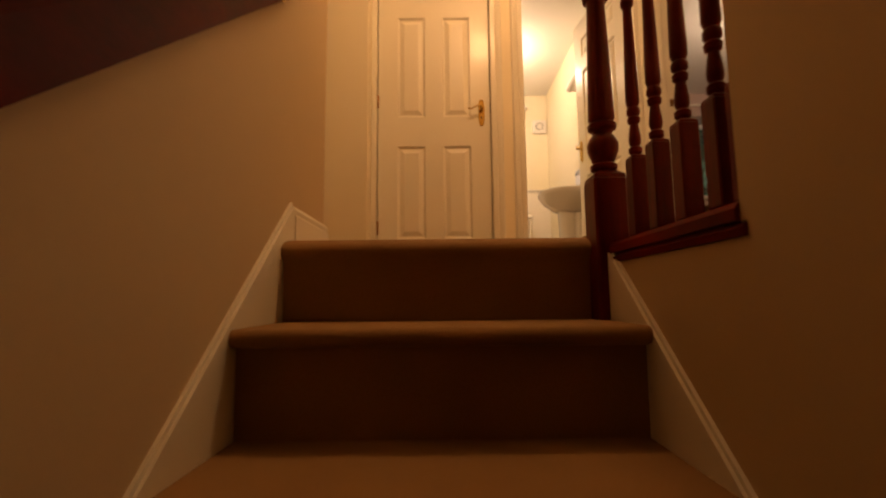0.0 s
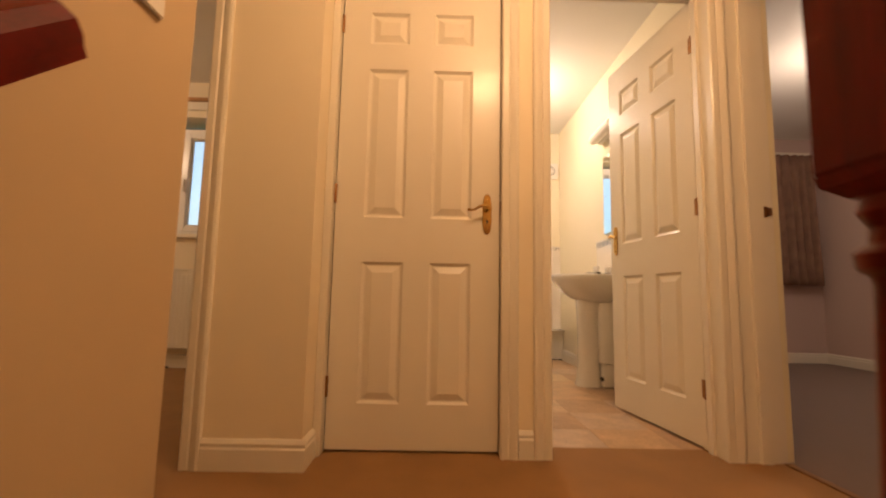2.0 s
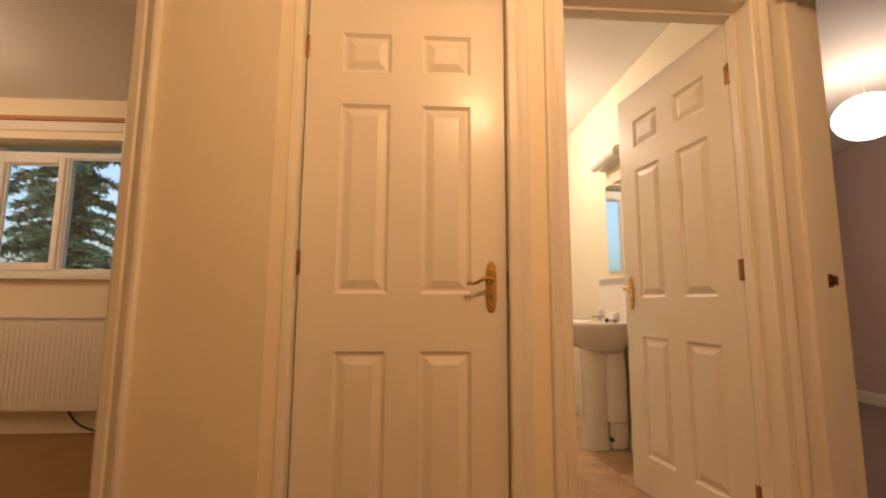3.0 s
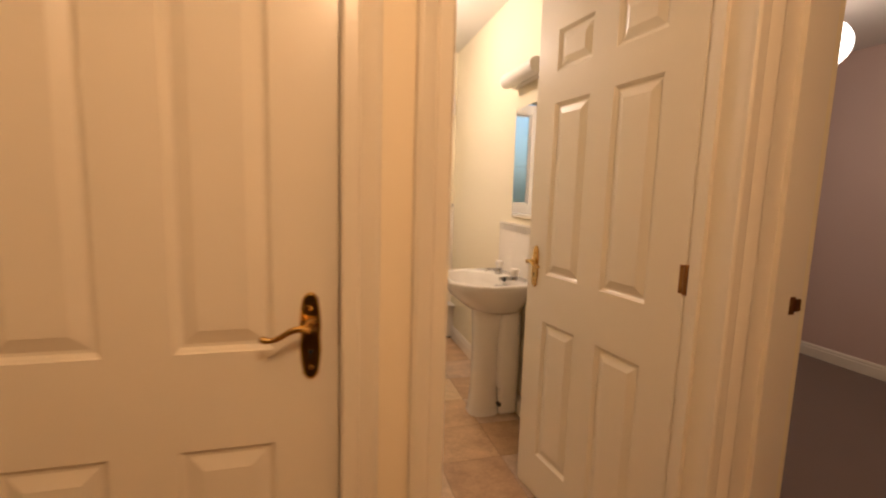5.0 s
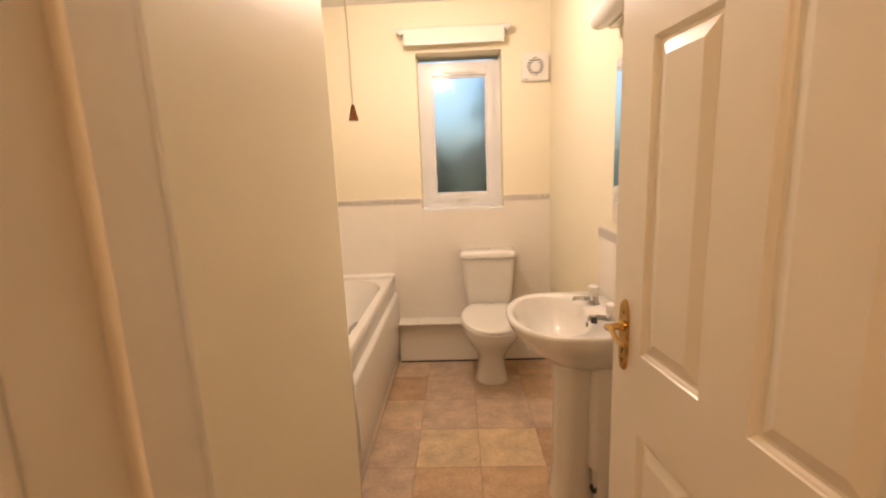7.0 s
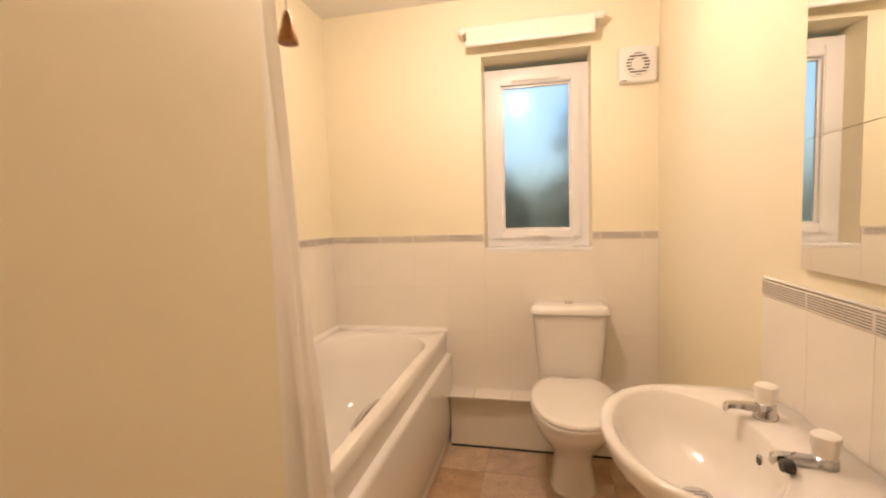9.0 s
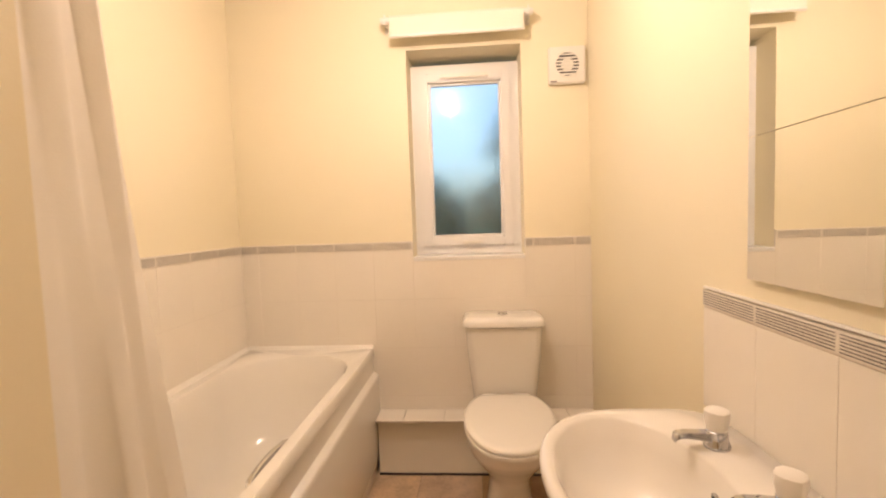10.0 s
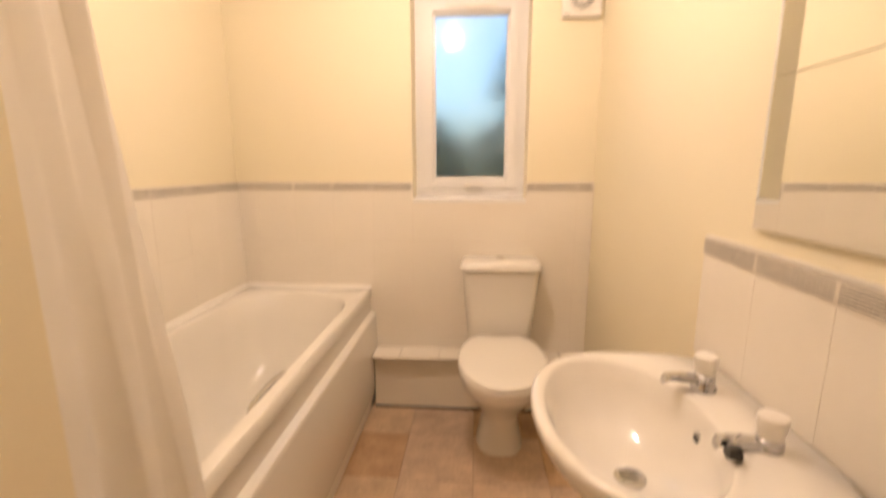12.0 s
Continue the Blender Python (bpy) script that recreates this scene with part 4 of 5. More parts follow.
# shower curtain on its rail
rail_y0, rail_x = 3.805, 0.575
sr = thing("shower_rail", "white shower curtain rail over the bath", "rail")
bm = bmesh.new()
tube(bm, ((rail_x, rail_y0, 2.02), (rail_x, 4.38, 2.02), (rail_x, 4.40, 2.03), (rail_x, 4.405, 2.05), (rail_x, 4.405, TOP)), 0.0125, 12)
part("rod", bm, PLASTIC, sr)
for y0, y1 in ((rail_y0, rail_y0 + 0.012),):
    bm = bmesh.new()
    lathe(bm, ((0.03, 0), (0.03, y1 - y0)), rail_x, y0, 2.02, 18, "y")
    part("end_flange", bm, PLASTIC, sr)
cur = thing("shower_curtain", "white shower curtain gathered at the end of its rail", "shower curtain")
bm = bmesh.new()
random.seed(4)
cols, rows_ = 90, 26
phase = [random.uniform(-0.4, 0.4) for _ in range(12)]
grid = []
for j in range(rows_ + 1):
    v = j / rows_
    z = 1.99 - v * 1.70
    row = []
    for i in range(cols + 1):
        u = i / cols
        w = u * 2 * math.pi * 2.6 + 0.5 * math.sin(v * 2.2 + u * 7)
        amp = 0.0045 + 0.005 * v
        y = 3.822 + u * (0.135 + 0.20 * v) + 0.004 * math.sin(w * 2 + v)
        x = rail_x + 0.035 - 0.045 * u + 0.010 * v + amp * math.sin(w) * (0.8 + 0.2 * math.sin(w * 0.37 + 1)) + 0.006 * math.sin(v * 9 + u * 14)
        row.append(bm.verts.new((x, y, z)))
    grid.append(row)
for j in range(rows_):
    for i in range(cols):
        bm.faces.new((grid[j][i], grid[j][i + 1], grid[j + 1][i + 1], grid[j + 1][i]))
ob = part("cloth", bm, FABRIC, cur, smooth=80)
sol = ob.modifiers.new("thick", "SOLIDIFY")
sol.thickness = 0.002
for k in range(6):
    bm = bmesh.new()
    y = 3.84 + 0.022 * k
    tube(bm, [(rail_x + 0.02 * math.cos(a), y, 2.012 + 0.024 * math.sin(a)) for a in [2 * math.pi * i / 14 for i in range(15)]], 0.002, 6)
    part("curtain_ring", bm, PLASTIC, cur)


# ---------- toilet ----------
wc = thing("toilet", "white ceramic close-coupled toilet, lid closed", "toilet", pose(1.178, 0, 0))
bm = bmesh.new()
CB = BY - 0.02
rings(bm, [rounded(-0.145, 0.145, CB - 0.165, CB, 0.40, 0.03), rounded(-0.15, 0.15, CB - 0.17, CB, 0.45, 0.03), rounded(-0.168, 0.168, CB - 0.185, CB, 0.62, 0.035), rounded(-0.176, 0.176, CB - 0.192, CB, 0.760, 0.035)])
cistern = part("cistern", bm, CERAMIC, wc, smooth=50)
bm = bmesh.new()
rings(bm, [rounded(-0.178, 0.178, CB - 0.196, CB, 0.760, 0.035), rounded(-0.187, 0.187, CB - 0.206, CB, 0.768, 0.04), rounded(-0.187, 0.187, CB - 0.206, CB, 0.788, 0.04), rounded(-0.176, 0.176, CB - 0.194, CB - 0.004, 0.802, 0.035), rounded(-0.15, 0.15, CB - 0.16, CB - 0.03, 0.806, 0.03)])
lid = part("cistern_lid", bm, CERAMIC, cistern, smooth=50)
bm = bmesh.new()
lathe(bm, ((0.026, 0), (0.026, 0.004), (0.023, 0.0055), (0.019, 0.005), (0.018, 0.0085), (0.004, 0.0095)), 0, CB - 0.10, 0.805, 24)
part("flush_button", bm, CHROME, lid, "chrome flush button")
SY = 5.195
bm = bmesh.new()
rings(bm, [oval(0, 5.30, 0.0, 0.105, 0.15, 32, 2.6), oval(0, 5.30, 0.02, 0.10, 0.145, 32, 2.6), oval(0, 5.30, 0.14, 0.085, 0.135, 32, 2.4), oval(0, 5.28, 0.20, 0.10, 0.16, 32, 2.3), oval(0, 5.25, 0.27, 0.145, 0.195, 32, 2.2),
           oval(0, 5.225, 0.33, 0.172, 0.222, 32, 2.2, 0.08), oval(0, 5.21, 0.378, 0.180, 0.235, 32, 2.2, 0.10), oval(0, 5.21, 0.398, 0.178, 0.232, 32, 2.2, 0.10)])
box(bm, -0.11, 0.11, 5.33, CB - 0.005, 0.26, 0.405, 0.02)
part("bowl", bm, CERAMIC, wc, smooth=60)


def seat_loop(z, s):
    pts = []
    for px, py, _ in oval(0, SY, z, 0.187 * s, 0.250 * s, 48, 2.1, 0.08):
        if py > SY + 0.195 * s:
            py = SY + 0.195 * s + (py - SY - 0.195 * s) * 0.08
        pts.append((px, py, z + 0.045 * (py - SY + 0.27)))
    return pts


bm = bmesh.new()
rings(bm, [seat_loop(0.3980, 0.97), seat_loop(0.4020, 1.0), seat_loop(0.4140, 1.0), seat_loop(0.4180, 0.98)])
part("seat", bm, ACRYLIC, wc, smooth=50)
bm = bmesh.new()
rings(bm, [seat_loop(0.4195, 0.975), seat_loop(0.4230, 1.0), seat_loop(0.4300, 1.0), seat_loop(0.4370, 0.97), seat_loop(0.4400, 0.88), seat_loop(0.4405, 0.5)])
part("lid", bm, ACRYLIC, wc, smooth=50)
for dx in (-0.075, 0.075):
    bm = bmesh.new()
    lathe(bm, ((0.011, -0.03), (0.011, 0.03)), dx, SY + 0.207, 0.444, 14, "x")
    part("lid_hinge", bm, PLASTIC, wc)

# ---------- basin ----------
BCX, BCY, BZ = 1.410, 4.225, 0.786
basin = thing("washbasin", "white ceramic pedestal washbasin with two chrome taps", "washbasin")


def basin_loop(k, z, shift=0.0, flat=1.0):
    """Rim outline: round to the front, straight along the wall."""
    pts = []
    for i in range(44):
        a = 2 * math.pi * i / 44
        c, s = math.cos(a), math.sin(a)
        x = -0.242 * k * abs(c) ** 0.85 if c < 0 else 0.202 * flat * c ** 0.35
        y = 0.277 * k * math.copysign(abs(s) ** (0.92 if c < 0 else 0.5), s)
        pts.append((BCX + shift + x, BCY + y, z))
    return pts


def bowl_loop(rx, ry, z, sx):
    return [(BCX + sx + rx * math.cos(a), BCY + ry * math.sin(a), z) for a in [2 * math.pi * i / 44 for i in range(44)]]


bm = bmesh.new()
rings(bm, [basin_loop(0.34, BZ - 0.195, 0.06, 0.5), basin_loop(0.56, BZ - 0.165, 0.03, 0.75), basin_loop(0.80, BZ - 0.10, 0.005, 0.9), basin_loop(0.95, BZ - 0.045, 0, 0.98), basin_loop(0.995, BZ - 0.016, 0, 1.0), basin_loop(0.99, BZ - 0.004, 0, 1.0), basin_loop(0.965, BZ, 0, 0.99),
           bowl_loop(0.152, 0.238, BZ - 0.003, -0.066), bowl_loop(0.146, 0.231, BZ - 0.010, -0.066), bowl_loop(0.134, 0.210, BZ - 0.050, -0.062), bowl_loop(0.116, 0.168, BZ - 0.10, -0.058), bowl_loop(0.075, 0.10, BZ - 0.136, -0.052), bowl_loop(0.024, 0.026, BZ - 0.145, -0.048)])
part("bowl", bm, CERAMIC, basin, smooth=70)
bm = bmesh.new()
PX = 1.425
rings(bm, [oval(PX, BCY + 0.008, 0.0, 0.090, 0.084, 28, 2.8), oval(PX, BCY + 0.008, 0.03, 0.084, 0.078, 28, 2.6), oval(PX + 0.002, BCY + 0.005, 0.15, 0.076, 0.072, 28, 2.4), oval(PX + 0.004, BCY, 0.42, 0.078, 0.074, 28, 2.4), oval(PX + 0.006, BCY, 0.55, 0.086, 0.084, 28, 2.4), oval(PX + 0.01, BCY, 0.625, 0.092, 0.098, 28, 2.3)])
part("pedestal", bm, CERAMIC, basin, smooth=60)


def tap(dy, spout_turn, dx, dz):
    t = thing("tap", "chrome basin tap with a clear white head", "tap", pose(1.530 + dx, BCY + dy, BZ + dz), group="basin taps")
    bm = bmesh.new()
    lathe(bm, ((0.025, -0.004), (0.025, 0.003), (0.021, 0.010), (0.0205, 0.024), (0.020, 0.030), (0.012, 0.036)), seg=20)
    part("body", bm, CHROME, t)
    bm = bmesh.new()
    c, s = math.cos(radians(spout_turn)), math.sin(radians(spout_turn))
    loops = []
    for d, z, w, h2 in ((0.0, 0.017, 0.014, 0.009), (0.03, 0.021, 0.0125, 0.0075), (0.062, 0.024, 0.0115, 0.0055), (0.077, 0.023, 0.011, 0.005), (0.083, 0.019, 0.010, 0.005), (0.085, 0.012, 0.009, 0.003)):
        loops.append([(-c * d + s * a, -s * d - c * a, z + b) for a, b in ((-w, -h2), (w, -h2), (w * 0.8, h2), (-w * 0.8, h2))])
    rings(bm, loops)
    part("spout", bm, CHROME, t, smooth=50)
    bm = bmesh.new()
    loops = []
    for z, r in ((0.030, 0.013), (0.033, 0.0185), (0.046, 0.021), (0.062, 0.0232), (0.070, 0.0222), (0.0735, 0.017), (0.0745, 0.006)):
        loops.append([((r * (1 + 0.05 * math.cos(4 * a) + 0.02 * math.cos(12 * a))) * math.cos(a), (r * (1 + 0.05 * math.cos(4 * a) + 0.02 * math.cos(12 * a))) * math.sin(a), z) for a in [2 * math.pi * i / 24 for i in range(24)]])
    rings(bm, loops)
    part("head", bm, PLASTIC, t, "clear white acrylic tap head")
    return t


tap(0.095, 2, 0.0, 0.002)
tap(-0.097, -2, 0.009, -0.014)
bm = bmesh.new()
lathe(bm, ((0.014, 0), (0.014, -0.004), (0.009, -0.005)), BCX + 0.074, BCY + 0.006, BZ - 0.058, 18, "x")
part("overflow", bm, CHROME, basin, "chrome overflow ring")
bm = bmesh.new()
lathe(bm, ((0.0085, 0), (0.0085, -0.0062)), BCX + 0.074, BCY + 0.006, BZ - 0.058, 14, "x")
part("overflow_hole", bm, BLACK, basin)
bm = bmesh.new()
lathe(bm, ((0.030, 0), (0.030, 0.004), (0.02, 0.005), (0.018, 0.001)), BCX - 0.048, BCY, BZ - 0.144, 20)
for k in range(4):
    box(bm, BCX - 0.066, BCX - 0.030, BCY - 0.016 + 0.009 * k, BCY - 0.011 + 0.009 * k, BZ - 0.141, BZ - 0.138)
part("waste", bm, CHROME, basin, "chrome slotted waste")
plug = thing("basin_plug", "black rubber plug hung on its chain behind the tap", "plug")
bm = bmesh.new()
tube(bm, [(1.508 - 0.046 * q + 0.006 * math.sin(q * 9), BCY - 0.082 - 0.043 * q + 0.008 * math.sin(q * 6), BZ + 0.003 + 0.014 * math.sin(q * 3.1)) for q in [k / 11 for k in range(12)]], 0.0024, 6)
part("chain", bm, CHROME, plug)
bm = bmesh.new()
lathe(bm, ((0.010, -0.010), (0.0125, 0.0), (0.0125, 0.008), (0.008, 0.010)), 1.464, BCY - 0.130, BZ + 0.010, 18, "x")
part("stopper", bm, BLACK, plug, "black rubber stopper")

# pipework behind the pedestal
pw = thing("pipe_cover", "white moulded pipe cover behind the washbasin pedestal", "pipe cover", kind="")
bm = bmesh.new()
rings(bm, [rounded(1.475, BX1 - 0.018, 4.13, 4.30, 0.17, 0.03), rounded(1.475, BX1 - 0.018, 4.13, 4.30, 0.57, 0.03), rounded(1.49, BX1 - 0.018, 4.14, 4.29, 0.615, 0.03)])
part("cover", bm, PLASTIC, pw, smooth=50)
part("cover_foot", boxes((1.50, BX1 - 0.018, 4.15, 4.28, 0.0, 0.17), bevel=0.01), PLASTIC, pw)
bm = bmesh.new()
tube(bm, ((1.530, 4.185, 0.0), (1.530, 4.190, 0.10), (1.532, 4.20, 0.14), (1.535, 4.22, 0.18)), 0.014, 10)
tube(bm, ((1.495, 4.175, 0.05), (1.525, 4.170, 0.070), (1.555, 4.175, 0.065)), 0.018, 10)
part("waste_pipe", bm, BLACK, pw, "black plastic waste pipe")

# ---------- bathroom wall fittings ----------
mir = thing("mirror", "frameless mirror of two stacked square tiles", "mirror", pose(BX1, 4.213, 0))
for z, zt in ((1.115, 1.398), (1.3995, 1.7225)):
    glass_tile = part("mirror_tile", boxes((-0.0115, -0.0080, -0.149, 0.149, z, zt)), MIRROR, mir, smooth=None)
    part("backing", boxes((-0.0079, -0.0005, -0.135, 0.135, z + 0.012, zt - 0.012)), BLACK, glass_tile)

sl = thing("shaver_light", "white wall strip light above the mirror", "wall light", pose(BX1, 4.20, 1.875))
bm = bmesh.new()
box(bm, -0.045, 0, -0.19, 0.19, -0.035, 0.035, 0.006)
part("base", bm, PLASTIC, sl)
bm = bmesh.new()
lathe(bm, ((0.02, -0.195), (0.037, -0.188), (0.04, -0.17), (0.04, 0.17), (0.037, 0.188), (0.02, 0.195)), -0.075, 0, 0.0, 20, "y")
part("diffuser", bm, PLASTIC, sl, "white ribbed light diffuser")
bm = bmesh.new()
tube(bm, ((-0.05, -0.21, -0.03), (-0.05, -0.21, -0.22)), 0.0015, 6)
pull = part("cord", bm, PLASTIC, sl, "white pull cord")
bm = bmesh.new()
lathe(bm, ((0.003, 0.03), (0.007, 0.02), (0.008, 0.0), (0.004, -0.004)), -0.05, -0.21, -0.24, 12)
part("toggle", bm, PLASTIC, pull)

pc = thing("light_pull_cord", "bathroom light pull cord with a small bell toggle browned as if shaded", "pull cord", pose(0.736, 3.755, 0))
bm = bmesh.new()
lathe(bm, ((0.03, TOP - 0.03), (0.042, TOP - 0.02), (0.045, TOP)), seg=20)
part("ceiling_switch", bm, PLASTIC, pc)
bm = bmesh.new()
tube(bm, ((0, 0, TOP - 0.03), (0, 0, 1.512)), 0.0013, 6)
part("cord", bm, PLASTIC, pc)
# Pale toggle given a brown metal: its backlit shade is put into the colour.
bm = bmesh.new()
lathe(bm, ((0.003, 1.516), (0.006, 1.508), (0.009, 1.494), (0.0125, 1.481), (0.0125, 1.477), (0.004, 1.476)), seg=16)
part("toggle", bm, BRASS_OLD, pc, "bell toggle coloured brown as if shaded")

fan = thing("extractor_fan", "square white plastic extractor fan with a round grille", "extractor fan", pose(1.518, BY, 1.972))
part("housing", boxes((-0.086, 0.086, -0.028, 0, -0.086, 0.086), bevel=0.006), PLASTIC, fan)
bm = bmesh.new()
lathe(bm, ((0.056, -0.024), (0.056, -0.0292), (0.030, -0.0293), (0.030, -0.024)), seg=32, axis="y")
part("opening", bm, BLACK, fan, "dark fan opening")
bm = bmesh.new()
for k in range(-3, 4):
    w = math.sqrt(0.056 ** 2 - (k * 0.015) ** 2)
    box(bm, -w, w, -0.034, -0.0295, k * 0.015 - 0.0035, k * 0.015 + 0.0035)
for i in range(36):
    a, b = 2 * math.pi * i / 36, 2 * math.pi * (i + 1) / 36
    for r0, r1 in ((0.054, 0.061), (0.018, 0.024)):
        loops = [[(r * math.cos(t0), yy, r * math.sin(t0)) for r, yy in ((r0, -0.027), (r0, -0.0355), (r1, -0.0355), (r1, -0.027))] for t0 in (a, b)]
        rings(bm, loops, False, False)
part("grille", bm, PLASTIC, fan, smooth=30)
part("label_bar", boxes((-0.078, -0.05, -0.0286, -0.0278, -0.078, -0.073)), SILVER, fan)

bl = thing("roller_blind", "cream roller blind rolled up above the bathroom window", "blind", pose((WX0 + WX1) / 2 - 0.025, BY - 0.075, 2.185))
bm = bmesh.new()
lathe(bm, ((0.005, -0.315), (0.020, -0.313), (0.022, -0.31), (0.022, 0.31), (0.020, 0.313), (0.005, 0.315)), 0, 0, 0.02, 20, "x")
part("roll", bm, BLIND, bl)
bm = boxes((-0.312, 0.312, -0.024, -0.021, -0.055, 0.022))
part("hanging_cloth", bm, BLIND, bl)
part("bottom_bar", boxes((-0.314, 0.314, -0.030, -0.016, -0.068, -0.052), bevel=0.004), PLASTIC, bl)
for s in (-1, 1):
    bm = bmesh.new()
    box(bm, s * 0.334 - 0.003, s * 0.334 + 0.003, -0.022, 0.074, -0.004, 0.044, 0.002)
    box(bm, s * 0.334 - 0.016, s * 0.334 + 0.016, 0.070, 0.0745, -0.010, 0.05, 0.002)
    lathe(bm, ((0.014, -0.022), (0.017, -0.012), (0.017, 0.012), (0.014, 0.022)), s * 0.334, 0, 0.02, 14, "x")
    part("bracket", bm, PLASTIC, bl)


# ---------- lamps ----------
def pendant(name, label, x, y, z, rx, rz, material, shade_label):
    p = thing(name, label, "ceiling light", pose(x, y, 0))
    bm = bmesh.new()
    lathe(bm, ((0.05, TOP), (0.05, TOP - 0.008), (0.035, TOP - 0.022), (0.012, TOP - 0.03)), seg=24)
    part("ceiling_rose", bm, PLASTIC, p)
    bm = bmesh.new()
    tube(bm, ((0, 0, TOP - 0.02), (0, 0, z + rz * 0.9)), 0.003, 8)
    part("flex", bm, PLASTIC, p)
    bm = bmesh.new()
    lathe(bm, [(max(0.004, rx * math.sin(math.pi * i / 20)), z - rz * math.cos(math.pi * i / 20)) for i in range(21)], seg=36)
    ob = part("shade", bm, material, p, shade_label, smooth=60)
    ob.visible_shadow = False
    return p


pendant("bedroom_pendant", "lit round white paper pendant lamp", 3.10, 3.87, 2.08, 0.172, 0.142, GLOBE, "lit white paper globe shade")
pendant("landing_pendant", "lit round pendant lamp hung over the landing", 0.63, 1.68, 2.07, 0.10, 0.095, GLOBE_BRIGHT, "lit round paper shade")
pendant("bathroom_pendant", "lit bulb hung from the bathroom ceiling", 0.88, 4.58, 2.17, 0.04, 0.05, BULB, "lit bulb")

pendant("back_room_pendant", "lit bulb hung in the back room", -2.7, 3.5, 2.10, 0.035, 0.045, BULB, "lit bulb")

# ---------- back room and bedroom ----------
rad = thing("radiator", "white panel radiator under the window", "radiator", pose(-2.05, LYF - 0.05, 0))
bm = bmesh.new()
box(bm, -0.62, 0.62, -0.042, 0.0, 0.16, 0.775, 0.006)
ridges = []
for k in range(36):
    x = -0.60 + 0.0338 * k
    ridges.append(x)
part("panel", bm, GLOSS, rad)
ridge = finish("ridge", box(bmesh.new(), 0, 0.024, -0.0445, -0.041, 0.19, 0.745, 0.003, 1), GLOSS)
for x in ridges:
    place("ridge", ridge, rad, pose(x, 0, 0))
part("top_grille", boxes((-0.63, 0.63, -0.052, 0.004, 0.775, 0.79), bevel=0.004), GLOSS, rad)
for x in (-0.4, 0.4):
    part("wall_bracket", boxes((x - 0.015, x + 0.015, 0.0, 0.05, 0.2, 0.7)), GLOSS, rad)
bm = bmesh.new()
tube(bm, ((0.55, -0.02, 0.17), (0.55, -0.02, 0.002)), 0.008, 8)
part("pipe", bm, CHROME, rad)
cb = thing("black_cable", "black cable hanging below the radiator", "cable")
bm = bmesh.new()
tube(bm, [(-2.08 + 0.025 * i - 0.02 * math.sin(i * 0.45), LYF - 0.06, 0.012 + 0.145 * (1 - i / 11) ** 2.2) for i in range(12)], 0.007, 8)
part("cable", bm, BLACK, cb)
cp = thing("curtain_batten", "varnished pine curtain batten above the window", "curtain rail")
part("batten", boxes((LW0 - 0.15, LW1 + 0.25, LYF - 0.035, LYF, 2.225, 2.255), bevel=0.004), PINE, cp)
part("track", boxes((LW0 - 0.15, LW1 + 0.25, LYF - 0.02, LYF, 2.15, 2.222), bevel=0.003), GLOSS, cp)


def drape(name, label, x0, x1, y, z0, z1, folds):
    c = thing(name, label, "curtain")
    bm = bmesh.new()
    nu, nv = folds * 10, 14
    grid = []
    for j in range(nv + 1):
        v = j / nv
        row = []
        for i in range(nu + 1):
            u = i / nu
            wv = u * folds * 2 * math.pi + 0.6 * math.sin(u * 9)
            row.append(bm.verts.new((x0 + (x1 - x0) * u * (1 + 0.05 * v), y + (0.02 + 0.022 * v) * math.sin(wv), z1 + (z0 - z1) * v)))
        grid.append(row)
    for j in range(nv):
        for i in range(nu):
            bm.faces.new((grid[j][i], grid[j][i + 1], grid[j + 1][i + 1], grid[j + 1][i]))
    ob = part("cloth", bm, TAUPE, c, smooth=80)
    so = ob.modifiers.new("thick", "SOLIDIFY")
    so.thickness = 0.004
    return c


drape("window_curtain", "taupe brown curtain drawn open beside the bedroom window", 3.79, 4.31, BY - 0.10, 0.80, 2.19, 6)
ct = thing("curtain_track", "white curtain track above the bedroom window", "curtain rail")
part("track", boxes((RW0 - 0.3, 4.28, BY - 0.115, BY - 0.085, 2.19, 2.215), bevel=0.004), GLOSS, ct)
for x in (RW0, 3.2, 4.1):
    part("bracket", boxes((x - 0.012, x + 0.012, BY - 0.085, BY, 2.195, 2.21)), GLOSS, ct)


# ---------- outdoors ----------
bm = boxes((-900, 900, -900, 900, -3.2, -3.0))
tagged(new("ground", finish("ground", bm, SOIL)), "dull green lawn round the house", "ground", "", "structure")


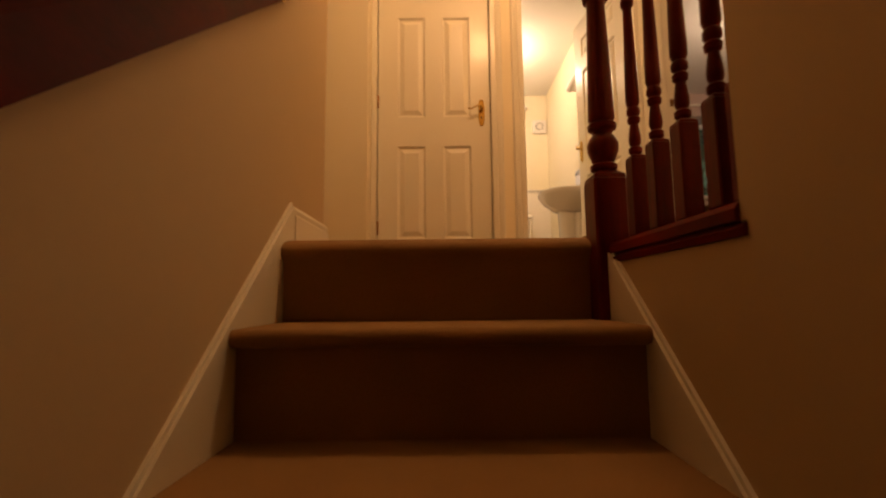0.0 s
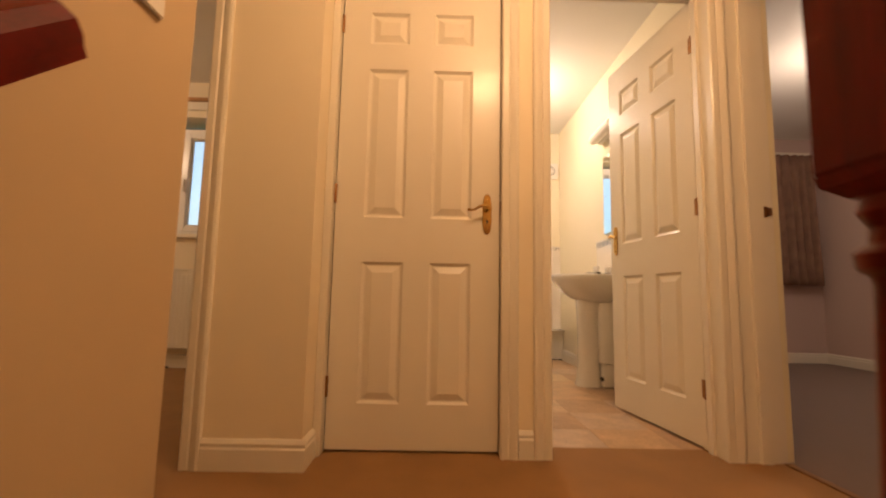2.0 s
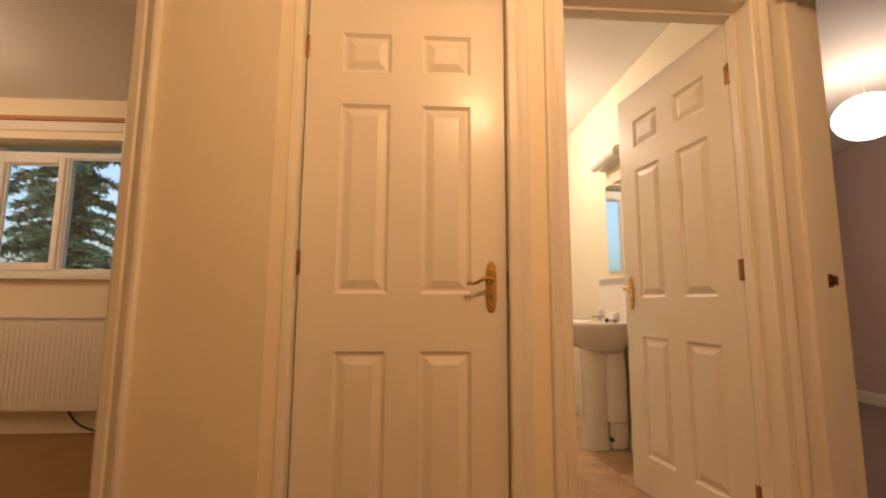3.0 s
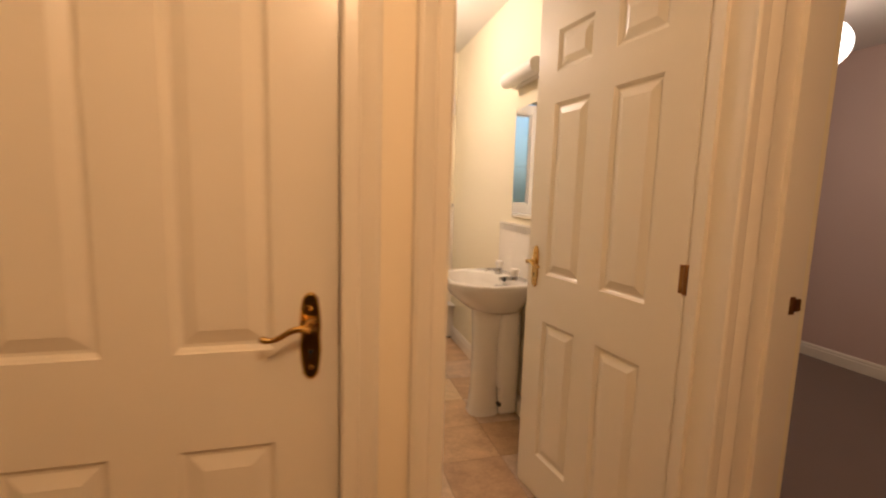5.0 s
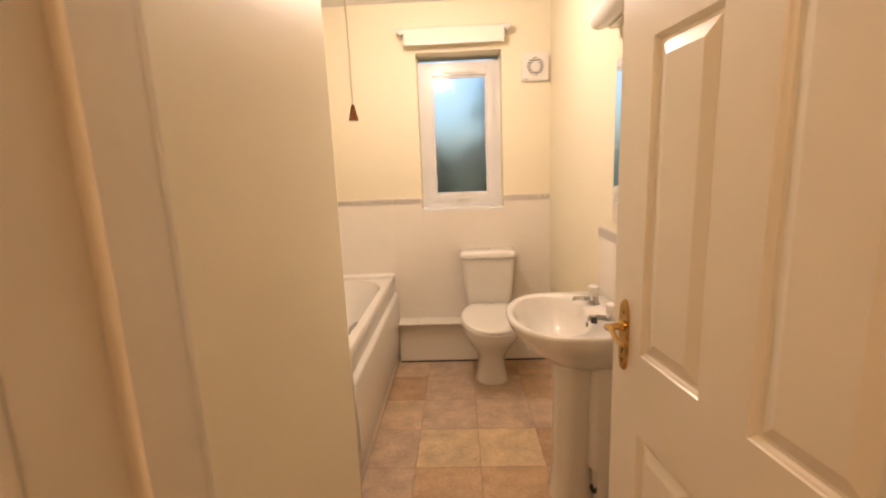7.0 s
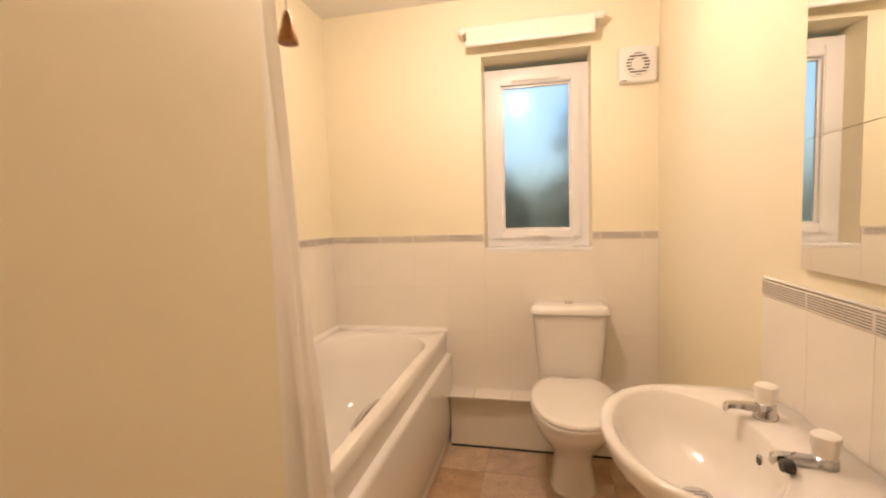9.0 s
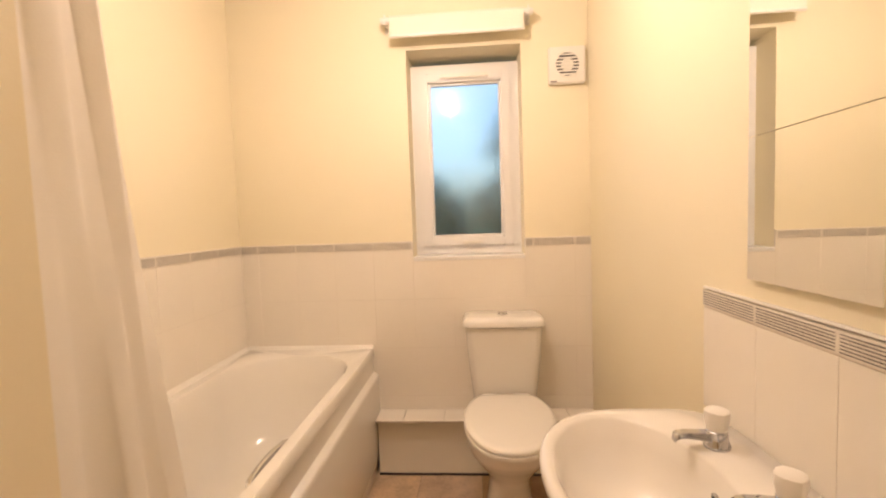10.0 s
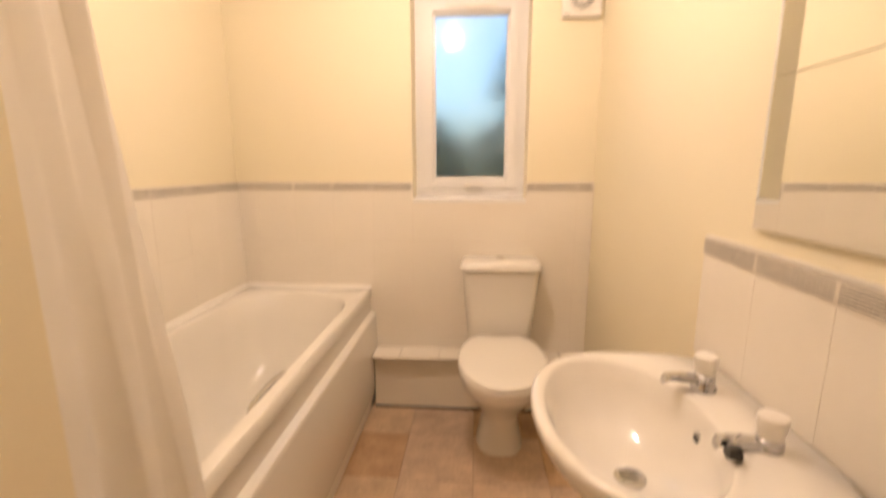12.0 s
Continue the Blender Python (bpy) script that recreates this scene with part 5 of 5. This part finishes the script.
def conifer(x, y, height, spread, seed, base=-3.0, bare=0.12, dense=1.0):
    """Tapered trunk, drooping limbs, and sprays of short needles along them."""
    rnd = random.Random(seed)
    t = thing("conifer_tree", "tall dark green conifer with drooping branches outside", "tree", pose(x, y, base), group="garden conifers")
    bm = bmesh.new()
    tube(bm, [(0.06 * math.sin(i * 1.3), 0.05 * math.cos(i * 1.7), height * i / 9) for i in range(10)], [0.17 * (1 - i / 9.6) for i in range(10)], 10)
    limbs = []
    count = int(height * 14)
    for k in range(count):
        f = bare + (1 - bare) * k / count
        z = height * f
        ln = spread * (1 - f) ** 0.75 * rnd.uniform(0.55, 1.1) + 0.15
        a = k * 2.399 + rnd.uniform(-0.4, 0.4)
        pts = []
        for s in range(6):
            q = s / 5
            pts.append(Vector((math.cos(a) * ln * q, math.sin(a) * ln * q, z + ln * (0.12 * q - 0.42 * q * q))))
        tube(bm, pts, [0.028 * (1 - q / 6.5) for q in range(6)], 5)
        limbs.append(pts)
    part("trunk", bm, BARK, t, smooth=60)
    verts, faces = [], []
    for pts in limbs:
        for s in range(1, 6):
            for _ in range(int(30 * dense)):
                q = rnd.random()
                p = pts[s - 1].lerp(pts[s], q)
                side = Vector((rnd.uniform(-1, 1), rnd.uniform(-1, 1), rnd.uniform(-0.9, 0.25))).normalized()
                ln, wd = rnd.uniform(0.09, 0.22), rnd.uniform(0.012, 0.026)
                across = side.cross(Vector((rnd.uniform(-1, 1), rnd.uniform(-1, 1), rnd.uniform(-1, 1)))).normalized() * wd
                i = len(verts)
                verts += [p, p + side * ln * 0.5 + across, p + side * ln, p + side * ln * 0.5 - across]
                faces.append((i, i + 1, i + 2, i + 3))
    me = bpy.data.meshes.new("crown")
    me.from_pydata(verts, [], faces)
    me.materials.append(NEEDLES)
    ob = new("crown", me)
    ob.parent = t
    return t


conifer(-6.9, 10.6, 10.5, 2.3, 1, dense=2.6)
conifer(-9.6, 14.0, 9.0, 2.2, 2)
conifer(6.6, 10.4, 10.0, 2.3, 3, dense=2.2)
conifer(8.3, 12.5, 9.0, 2.4, 4)
conifer(1.85, 9.0, 6.1, 2.4, 5, dense=3.4)
conifer(0.5, 9.4, 4.9, 1.9, 6, dense=3.4)
conifer(3.6, 10.4, 6.2, 2.0, 7, dense=2.5)
